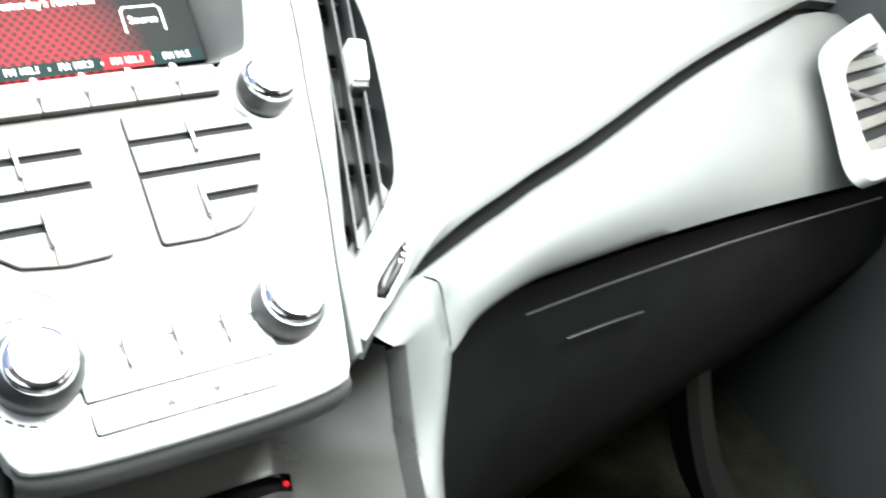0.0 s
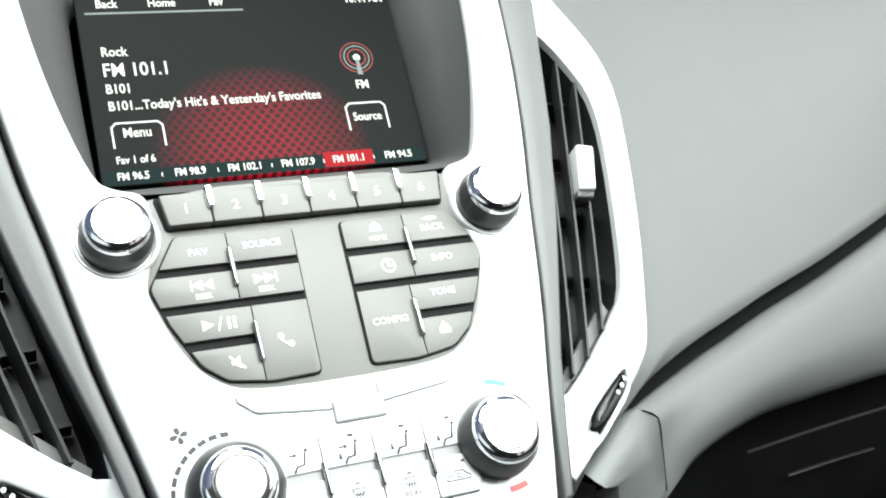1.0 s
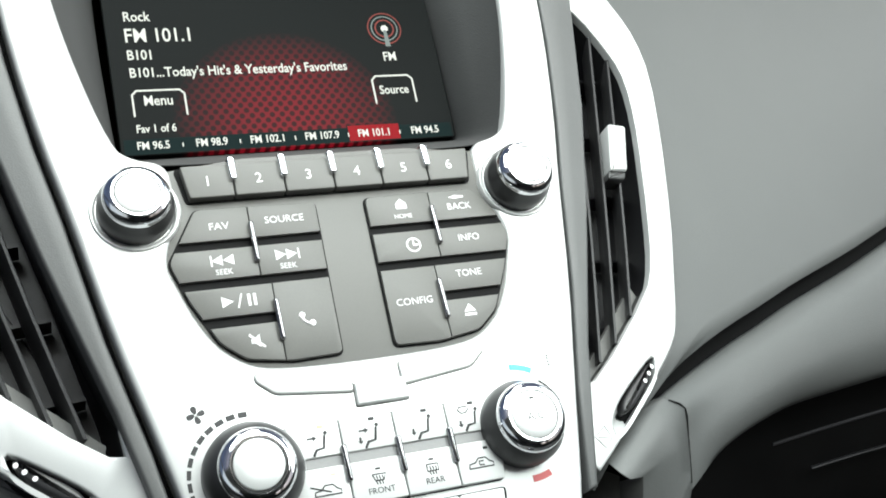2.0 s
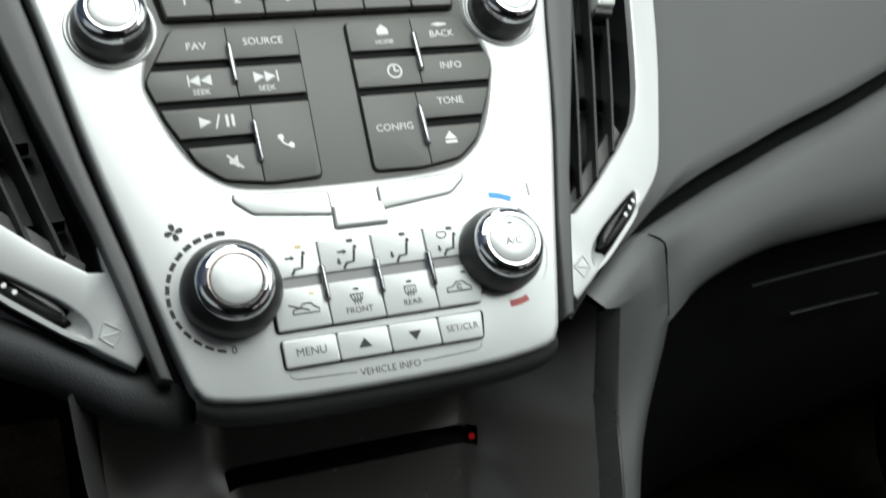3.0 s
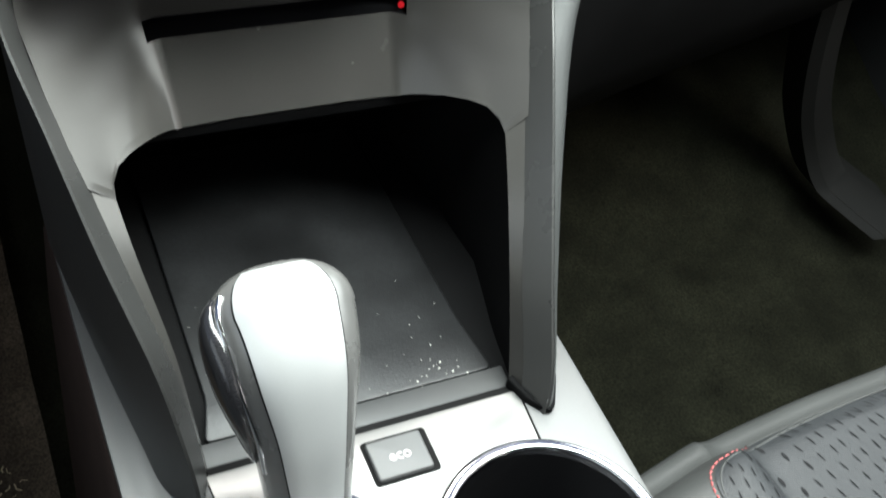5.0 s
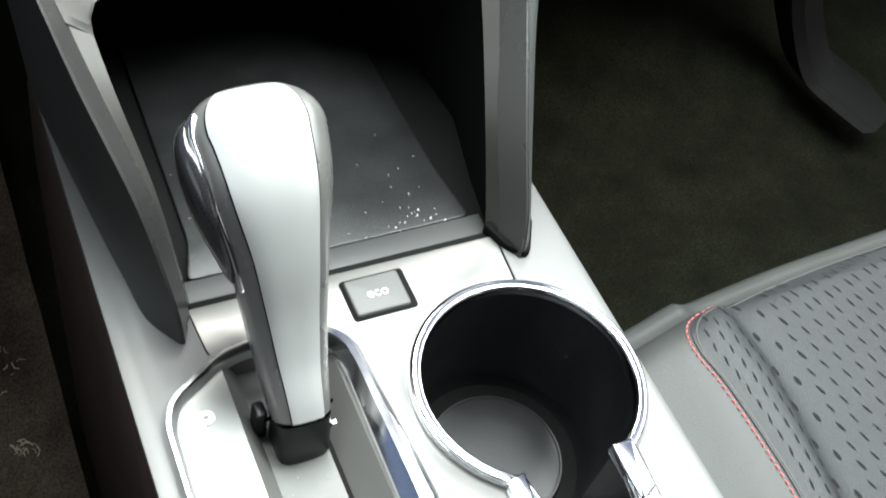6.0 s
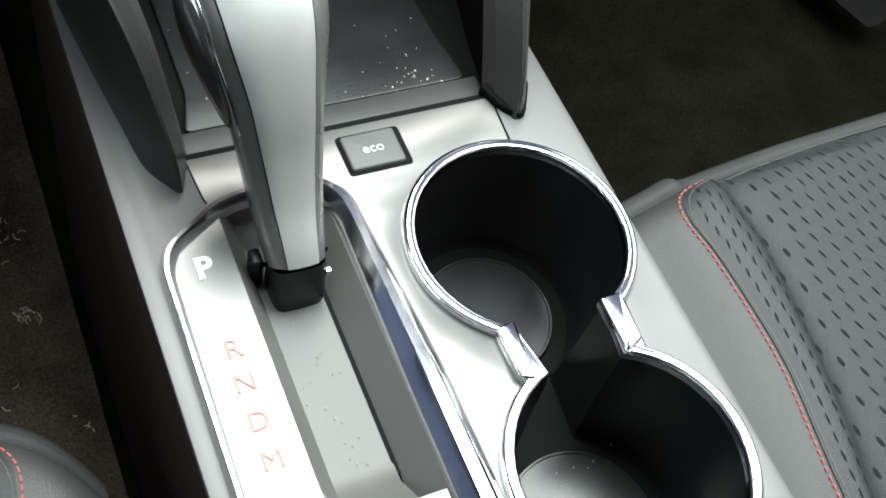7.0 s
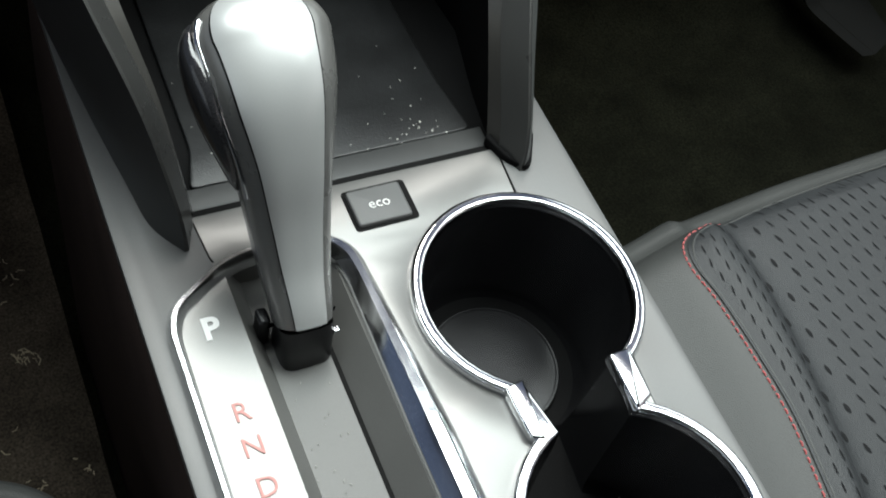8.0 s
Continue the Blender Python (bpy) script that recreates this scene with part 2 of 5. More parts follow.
def lathe(profile, cx=0.0, cy=0.0, n=48, bm=None, knurl=0.0):
    """Turns a profile of (radius, height) about an upright axis."""
    bm = bm or bmesh.new()
    rings = []
    for r, z in profile:
        if r < 1e-6:
            rings.append([bm.verts.new((cx, cy, z))])
        else:
            rings.append([bm.verts.new((cx + (r + (knurl if i % 2 else 0)) * math.cos(i / n * math.tau), cy + (r + (knurl if i % 2 else 0)) * math.sin(i / n * math.tau), z)) for i in range(n)])
    for a, b in zip(rings, rings[1:]):
        for i in range(n):
            if len(b) == 1:
                bm.faces.new((a[i - 1], a[i], b[0]))
            elif len(a) == 1:
                bm.faces.new((a[0], b[i], b[i - 1]))
            else:
                bm.faces.new((a[i - 1], a[i], b[i], b[i - 1]))
    return bm


def skin(rows, bm=None, closed=False):
    """A sheet through rows of points; closed joins the row's ends."""
    bm = bm or bmesh.new()
    vs = [[bm.verts.new(p) for p in row] for row in rows]
    for a, b in zip(vs, vs[1:]):
        for i in range(0 if closed else 1, len(a)):
            bm.faces.new((a[i - 1], a[i], b[i], b[i - 1]))
    return bm


def thicken(bm, d):
    bmesh.ops.recalc_face_normals(bm, faces=bm.faces)
    bmesh.ops.solidify(bm, geom=bm.faces[:], thickness=d)
    return bm


def spline(pts, n=8):
    """A smooth line through points."""
    pts = [Vector(p) for p in pts]
    out = []
    for i in range(len(pts) - 1):
        p0, p1, p2, p3 = pts[max(i - 1, 0)], pts[i], pts[i + 1], pts[min(i + 2, len(pts) - 1)]
        for k in range(n):
            t = k / n
            out.append(0.5 * (2 * p1 + (p2 - p0) * t + (2 * p0 - 5 * p1 + 4 * p2 - p3) * t * t + (3 * p1 - p0 - 3 * p2 + p3) * t ** 3))
    return out + [pts[-1]]


def tube(line, r, n=8, bm=None, flat=1.0, up=(0, 0, 1)):
    """A round or flattened bar along a line."""
    bm = bm or bmesh.new()
    line = [Vector(p) for p in line]
    rings = []
    for i, p in enumerate(line):
        d = (line[min(i + 1, len(line) - 1)] - line[max(i - 1, 0)]).normalized()
        side = d.cross(Vector(up)).normalized()
        top = side.cross(d)
        rings.append([bm.verts.new(p + side * r * math.cos(a) + top * r * flat * math.sin(a)) for a in (k / n * math.tau for k in range(n))])
    for a, b in zip(rings, rings[1:]):
        for i in range(n):
            bm.faces.new((a[i - 1], a[i], b[i], b[i - 1]))
    bm.faces.new(rings[0])
    bm.faces.new(rings[-1])
    return bm


def lettering(name, words, x, y, z, size, mat, parent, align="CENTER", wide=1.0, thick=0.00008, lean=0.0, turn=None, bold=0.0):
    """Raised print with the built-in font, as a mesh."""
    cu = bpy.data.curves.new(name, "FONT")
    cu.body, cu.size, cu.align_x, cu.align_y, cu.extrude, cu.resolution_u, cu.shear, cu.offset = words, size, align, "CENTER", thick, 3, lean, bold
    tmp = bpy.data.objects.new(name, cu)
    scene.collection.objects.link(tmp)
    me = bpy.data.meshes.new_from_object(tmp.evaluated_get(bpy.context.evaluated_depsgraph_get()))
    bpy.data.objects.remove(tmp)
    me.name = name
    me.transform(Matrix.Translation((x, y, z)) @ (turn if turn is not None else Matrix.Identity(4)) @ Matrix.Diagonal((wide, 1, 1, 1)))
    me.materials.clear()
    me.materials.append(mat)
    ob = new(name, me)
    ob.parent = parent
    return ob


def place(m, bm):
    bmesh.ops.transform(bm, matrix=m, verts=bm.verts)
    return bm


def flip_x(ob):
    """Mirrors the mesh of an object in x."""
    ob.data = ob.data.copy()
    ob.data.transform(Matrix.Diagonal((-1, 1, 1, 1)))
    ob.data.flip_normals()
    return ob


def clip(poly, nx, ny, c):
    """The part of an outline where nx*x + ny*y <= c."""
    out = []
    for i in range(len(poly)):
        a, b = poly[i - 1], poly[i]
        da, db = nx * a[0] + ny * a[1] - c, nx * b[0] + ny * b[1] - c
        if (da < 0) != (db < 0):
            out.append(Vector(a).lerp(Vector(b), da / (da - db)))
        if db <= 0:
            out.append(Vector(b))
    return out


def cell(poly, x0=-1, x1=1, y0=-1, y1=1):
    for nx, ny, c in ((-1, 0, -x0), (1, 0, x1), (0, -1, -y0), (0, 1, y1)):
        poly = clip(poly, nx, ny, c)
    return poly


# ---- centre stack: x across, y up the slope, z out of the panel ----
SLOPE = 39.77
STACK = Matrix.Translation((0, 0.31356, 0.24888)) @ Matrix.Rotation(radians(SLOPE), 4, "X")
stack = thing("center_stack", "silver painted centre stack with radio, display and climate controls", "dashboard controls", STACK)

outer = mirrored([(0, -0.1232), (0.040, -0.1226), (0.063, -0.1200), (0.0705, -0.1165), (0.0750, -0.100), (0.0830, -0.066), (0.0940, -0.022), (0.1035, 0.027), (0.1110, 0.060), (0.1180, 0.100), (0.1228, 0.142), (0.1270, 0.212)])
hole = mirrored([(0, -0.0437), (0.035, -0.0428), (0.0485, -0.0395), (0.0607, -0.0275), (0.0700, -0.002), (0.0708, 0.004), (0.0690, 0.012), (0.0650, 0.022), (0.0640, 0.034), (0.0650, 0.0470), (0.0780, 0.0500), (0.0850, 0.0560), (0.0963, 0.1000), (0.1030, 0.1430), (0.1090, 0.198)])
part("fascia", slab(round_outline(outer, 1), -0.014, 0.0, 0.0022, [round_outline(hole, 2)]), SILVER, stack, "satin silver painted fascia", smooth=40)
# dark rounded lip under the fascia
lip = [(x, y - 0.0005, -0.004) for x, y in ((-0.071, -0.1165), (-0.063, -0.1200), (-0.040, -0.1226), (0, -0.1232), (0.040, -0.1226), (0.063, -0.1200), (0.071, -0.1165))]
part("lower_lip", skin([spline([(x, y + dy, dz) for x, y, z in lip], 4) for dy, dz in ((0.004, -0.003), (-0.0015, -0.004), (-0.0045, -0.008), (-0.0055, -0.014), (-0.003, -0.026), (0.006, -0.045), (0.03, -0.06))]), TRIM, stack, "dark grey rounded lip below the fascia", smooth=60)
part("radio_plate", slab(round_outline(mirrored([(0, -0.0460), (0.050, -0.0420), (0.063, -0.0290), (0.0735, 0), (0.073, 0.030), (0.070, 0.0475)]), 1), -0.008, -0.0012, 0.0004), GREY, stack, "warm grey plastic radio face", smooth=40)

# display hood: funnel from the opening to the recessed screen
hood_top = round_outline(mirrored([(0, 0.0468), (0.055, 0.0472), (0.0700, 0.0480), (0.0800, 0.0510), (0.0862, 0.0570), (0.0963, 0.1000), (0.1030, 0.1430), (0.1090, 0.198), (0.04, 0.1995)]), 2)
hood_low = round_outline(mirrored([(0, 0.0700), (0.055, 0.0700), (0.0740, 0.0700), (0.0785, 0.0705), (0.0795, 0.0740), (0.0805, 0.1050), (0.0810, 0.1400), (0.0800, 0.176), (0.04, 0.178)]), 2)
rows = [[Vector((a.x * (1 - t) + b.x * t, a.y * (1 - t) + b.y * t, z)) for a, b in zip(hood_top, hood_low)] for t, z in ((0.0, -0.0035), (0.04, -0.006), (0.5, -0.022), (1.0, -0.0395))]
rows.append([Vector((p.x, p.y, -0.046)) for p in rows[-1]])
part("display_hood", skin(rows, closed=True), HOOD, stack, "matt charcoal hood round the display", smooth=50)
DISPLAY = Matrix.Translation((0, 0.072, -0.038)) @ Matrix.Rotation(radians(4.7), 4, "X")
display = part("display", box(-0.0775, 0.0775, -0.0005, 0.1005, -0.004, 0.0, 0.0004, corner=0.002), SCREEN, stack, "lit radio display with white text over a red honeycomb")
display.matrix_basis = DISPLAY
Z = 0.0003


def on_screen(words, x, y, size, mat=TEXT_GLOW, align="LEFT", wide=0.84, bold=0.00009):
    return lettering("display_text", words, x, y, Z, size, mat, display, align, wide, 0.00003, bold=bold)


on_screen("Rock", -0.0692, 0.0672, 0.0068)
on_screen("FM 101.1", -0.0698, 0.0575, 0.0098)
on_screen("B101", -0.0697, 0.0478, 0.0068)
on_screen("B101...Today's Hit's & Yesterday's Favorites", -0.0697, 0.0390, 0.0066, wide=0.855)
on_screen("Menu", -0.0588, 0.0252, 0.0068, align="CENTER")
on_screen("Fav 1 of 6", -0.0700, 0.0118, 0.0052)
on_screen("FM", 0.0527, 0.0432, 0.0066, align="CENTER")
on_screen("Source", 0.0514, 0.0255, 0.0062, align="CENTER")
on_screen("Back", -0.0633, 0.0930, 0.0062, align="CENTER")
on_screen("Home", -0.0377, 0.0930, 0.0062, align="CENTER")
on_screen("Fav", -0.0116, 0.0930, 0.0062, align="CENTER")
on_screen("10:44 AM", 0.0640, 0.0925, 0.0062, align="CENTER")
for i, words in enumerate(("FM 96.5", "FM 98.9", "FM 102.1", "FM 107.9", "FM 101.1", "FM 94.5")):
    x = -0.0636 + 0.0252 * i
    if i == 4:
        part("preset_highlight", box(x - 0.0124, x + 0.0124, 0.0003, 0.0080, 0.0, 0.00012), RED_GLOW, display)
    on_screen(words, x, 0.0038, 0.0052, align="CENTER")
    if i:
        part("preset_mark", box(x - 0.01285, x - 0.01235, 0.0026, 0.0046, 0.0, 0.00015), TEXT_GLOW, display)
part("preset_bar", box(-0.0760, 0.0760, 0.0000, 0.0072, -0.0002, 0.00006), BAR_GLOW, display)
part("tab_bar", box(-0.0735, 0.0010, 0.0878, 0.0888, 0.0, 0.0001), TEXT_DIM, display)


def soft_key(x0, x1, y0, y1):
    out = [(x0, y0), (x0, y1 - 0.002), (x0 + 0.002, y1), (x1 - 0.002, y1), (x1, y1 - 0.002), (x1, y0)]
    bm = bmesh.new()
    for a, b in zip(out, out[1:]):
        d = (Vector(b) - Vector(a)).normalized() * 0.0002
        n = Vector((-d.y, d.x)) * 2
        a2, b2 = Vector(a) - d, Vector(b) + d
        slab([a2 - n, b2 - n, b2 + n, a2 + n], 0.0, 0.00012, bm=bm)
    part("soft_key_outline", bm, TEXT_GLOW, display)


soft_key(-0.0697, -0.0470, 0.0182, 0.0305)
soft_key(0.0414, 0.0616, 0.0190, 0.0332)
for r0, r1, mat in ((0.0080, 0.0086, ICON_GLOW), (0.0062, 0.0068, TEXT_DIM), (0.0042, 0.0049, ICON_GLOW), (0.0, 0.0018, TEXT_GLOW)):
    part("antenna_icon", lathe([(r1, 0.0), (r1, 0.00015), (max(r0, 1e-4), 0.00015)] if r0 else [(r1, 0.0), (r1, 0.00015), (0, 0.00015)], 0.0531, 0.0587, 32), mat, display)
part("antenna_icon", slab([(0.0524, 0.0578), (0.0538, 0.0578), (0.0546, 0.0490), (0.0520, 0.0490)], 0.0, 0.00018), TEXT_DIM, display)

# preset strip
part("preset_recess", slab(soft_corners([(-0.0602, 0.0283), (0.0602, 0.0283), (0.0632, 0.0440), (-0.0632, 0.0440)], 0.002), -0.004, -0.0006), GAP, stack)
edges = [-0.0612, -0.0410, -0.0205, 0.0, 0.0205, 0.0410, 0.0612]
for i in range(6):
    x0, x1 = edges[i] + 0.0002, edges[i + 1] - 0.0002
    s0, s1 = (0.0022 if i == 0 else 0), (0.0022 if i == 5 else 0)
    key = part("preset_button", slab(soft_corners([(x0 + s0, 0.0290), (x1 - s1, 0.0290), (x1, 0.0432), (x0, 0.0432)], 0.0008, 2), -0.003, 0.0032, 0.0006), GREY, stack, smooth=40)
    lettering("digit", str(i + 1), (x0 + x1) / 2, 0.0358, 0.00325, 0.0062, PALE, key)
for x in edges[1:-1]:
    part("chrome_tick", slab(soft_corners([(x - 0.0013, 0.0352), (x + 0.0013, 0.0352), (x + 0.0016, 0.0452), (x - 0.0016, 0.0452)], 0.0008, 2), 0.0, 0.0055, 0.0008), CHROME, stack, "chrome tick", smooth=50)

# key clusters
left_cluster = soft_corners([(-0.0576, 0.0250), (-0.0300, 0.0246), (-0.0095, 0.0243), (-0.0100, 0.0), (-0.0108, -0.0400), (-0.0300, -0.0405), (-0.0472, -0.0378), (-0.0560, -0.0305), (-0.0650, -0.0125), (-0.0702, 0.0034)], 0.0022, 3)
right_cluster = soft_corners([(0.0588, 0.0246), (0.0300, 0.0246), (0.0118, 0.0243), (0.0115, 0.0), (0.0108, -0.0400), (0.0300, -0.0405), (0.0472, -0.0378), (0.0560, -0.0305), (0.0650, -0.0125), (0.0710, 0.0030), (0.0672, 0.0145)], 0.0022, 3)
for out in (left_cluster, right_cluster):
    loop = [Vector(p) for p in out]
    if area2(loop) < 0:
        loop.reverse()
    part("cluster_gap", slab(offset(loop, -0.0008), -0.003, -0.0010), GAP, stack)
g = 0.00018
L, R = left_cluster, right_cluster
KEY_CELLS = [(L, -1, -0.0372, 0.0112, 1), (L, -0.0372, 1, 0.0112, 1), (L, -1, -0.0366, -0.0050, 0.0078), (L, -0.0366, 1, -0.0050, 0.0078),
        (L, -1, -0.0330, -0.0205, -0.0084), (L, -1, -0.0330, -1, -0.0243), (L, -0.0330, 1, -1, -0.0084),
        (R, -1, 0.0394, 0.0112, 1), (R, 0.0394, 1, 0.0112, 1), (R, -1, 0.0385, -0.0050, 0.0078), (R, 0.0385, 1, -0.0050, 0.0078),
        (R, -1, 0.0345, -1, -0.0084), (R, 0.0345, 1, -0.0203, -0.0084), (R, 0.0345, 1, -1, -0.0240)]
for i, (out, x0, x1, y0, y1) in enumerate(KEY_CELLS):
    poly = cell(list(out), x0 + g, x1 - g, y0 + g, y1 - g)
    loop = [p for k, p in enumerate(poly) if (p - poly[k - 1]).length > 1e-5]
    if area2(loop) < 0:
        loop.reverse()
    key = part("radio_key", slab(loop, -0.002, 0.0008, 0.0003, steps=2), GREY, stack, smooth=35)
    xs, ys = [p.x for p in loop], [p.y for p in loop]
    cx, cy = (min(xs) + max(xs)) / 2, (min(ys) + max(ys)) / 2
    H = 0.00085

    def tri(points, mat=PALE):
        part("key_symbol", slab(points, H - 0.0002, H + 0.0001), mat, key)

    if i == 0:
        lettering("key_text", "FAV", cx + 0.002, cy - 0.001, H, 0.0042, PALE, key, wide=1.1)
    elif i == 1:
        lettering("key_text", "SOURCE", cx, cy, H, 0.0042, PALE, key, wide=1.0)
    elif i in (2, 3):
        s = -1 if i == 2 else 1
        mx = cx + (0.003 if i == 2 else -0.002)
        for k in (0, 1):
            bx = mx + s * (k * 0.0044 - 0.0044)
            tri([(bx, cy - 0.0008), (bx, cy + 0.0036), (bx + s * 0.0042, cy + 0.0014)])
        bx = mx + s * 0.0046
        tri([(bx, cy - 0.0008), (bx + 0.0006, cy - 0.0008), (bx + 0.0006, cy + 0.0036), (bx, cy + 0.0036)])
        lettering("key_text", "SEEK", mx, cy - 0.0035, H, 0.0032, PALE, key)
    elif i == 4:
        mx, my = cx + 0.003, cy
        tri([(mx - 0.0065, my - 0.0022), (mx - 0.0065, my + 0.0022), (mx - 0.0020, my)])
        tri([(mx - 0.0008, my - 0.0028), (mx - 0.0002, my - 0.0028), (mx + 0.0016, my + 0.0028), (mx + 0.0010, my + 0.0028)])
        for dx in (0.0034, 0.0056):
            tri([(mx + dx, my - 0.0024), (mx + dx + 0.0011, my - 0.0024), (mx + dx + 0.0011, my + 0.0024), (mx + dx, my + 0.0024)])
    elif i == 5:
        mx, my = cx + 0.0035, cy + 0.001
        tri([(mx - 0.0022, my - 0.0009), (mx - 0.0009, my - 0.0009), (mx + 0.0012, my - 0.0026), (mx + 0.0012, my + 0.0026), (mx - 0.0009, my + 0.0009), (mx - 0.0022, my + 0.0009)])
        tri([(mx - 0.0030, my + 0.0024), (mx - 0.0024, my + 0.0030), (mx + 0.0030, my - 0.0024), (mx + 0.0024, my - 0.0030)])
    elif i == 6:
        mx, my = cx - 0.0005, cy - 0.0002
        curl = [(mx + 0.0036 * math.cos(a), my + 0.0036 * math.sin(a)) for a in (math.radians(180 + 9 * k) for k in range(11))]
        part("key_symbol", tube([(x + 0.0016, y + 0.0014, H) for x, y in curl], 0.00055, 6), WHITE, key)
        for q in (curl[0], curl[-1]):
            part("key_symbol", lathe([(0.0012, H - 0.0003), (0.0012, H + 0.0002), (0, H + 0.0003)], q[0] + 0.0018, q[1] + 0.0016, 10), WHITE, key)
    elif i == 7:
        lettering("key_text", "HOME", cx + 0.001, cy - 0.0034, H, 0.0028, PALE, key)
        tri([(cx - 0.0014, cy), (cx + 0.0034, cy), (cx + 0.0034, cy + 0.0024), (cx + 0.001, cy + 0.0046), (cx - 0.0014, cy + 0.0024)])
    elif i == 8:
        lettering("key_text", "BACK", cx - 0.002, cy - 0.001, H, 0.0042, PALE, key)
        tri([(cx - 0.006, cy + 0.0034), (cx - 0.003, cy + 0.0026), (cx + 0.001, cy + 0.0030), (cx + 0.001, cy + 0.0038), (cx - 0.003, cy + 0.0042)])
    elif i == 9:
        part("key_symbol", lathe([(0.0032, H - 0.0002), (0.0032, H + 0.0001), (0.0025, H + 0.0001)], cx + 0.003, cy, 24), PALE, key)
        tri([(cx + 0.0027, cy + 0.0022), (cx + 0.0027, cy - 0.0004), (cx + 0.005, cy - 0.0004), (cx + 0.005, cy + 0.0003), (cx + 0.0034, cy + 0.0003), (cx + 0.0034, cy + 0.0022)])
    elif i == 10:
        lettering("key_text", "INFO", cx - 0.002, cy + 0.001, H, 0.0042, PALE, key)
    elif i == 11:
        lettering("key_text", "CONFIG", cx, cy + 0.0015, H, 0.0042, PALE, key)
    elif i == 12:
        lettering("key_text", "TONE", cx - 0.002, cy + 0.001, H, 0.0042, PALE, key)
    elif i == 13:
        tri([(cx - 0.0045, cy + 0.0020), (cx + 0.0005, cy + 0.0020), (cx - 0.0020, cy + 0.0052)], WHITE)
        tri([(cx - 0.0045, cy + 0.0002), (cx + 0.0005, cy + 0.0002), (cx + 0.0005, cy + 0.0012), (cx - 0.0045, cy + 0.0012)], WHITE)
for x, y0, y1 in ((-0.0370, 0.0003, 0.0178), (-0.0330, -0.0325, -0.0154), (0.0393, 0.0006, 0.0180), (0.0345, -0.0320, -0.0148)):
    part("chrome_bar", slab(soft_corners([(x - 0.0011, y0), (x + 0.0011, y0), (x + 0.0011, y1), (x - 0.0011, y1)], 0.001, 3), -0.001, 0.0030, 0.0010), DARK_CHROME, stack, "slim dark chrome bar", smooth=50)

# disc slot flaps
for s in (-1, 1):
    out = [(s * 0.0098, -0.0466), (s * 0.046, -0.0442), (s * 0.0462, -0.0470), (s * 0.0395, -0.0528), (s * 0.0098, -0.0562)]
    out = soft_corners(out if s < 0 else out[::-1], 0.0015, 2)
    if area2(out) < 0:
        out.reverse()
    part("slot_groove", slab(offset(out, -0.0004), -0.001, 0.00015), GREY, stack)
    part("slot_flap", slab(out, -0.001, 0.0011, 0.0008), SILVER, stack, smooth=40)
tab = soft_corners([(-0.0094, -0.0530), (-0.0098, -0.0618), (0.0112, -0.0618), (0.0108, -0.0530)], 0.0008, 2)
tab = tab if area2(tab) > 0 else tab[::-1]
part("slot_groove", slab(offset(tab, -0.0004), -0.001, 0.00018), GREY, stack)
part("slot_tab", slab(tab, -0.001, 0.0020, 0.0009), SILVER, stack, smooth=40)

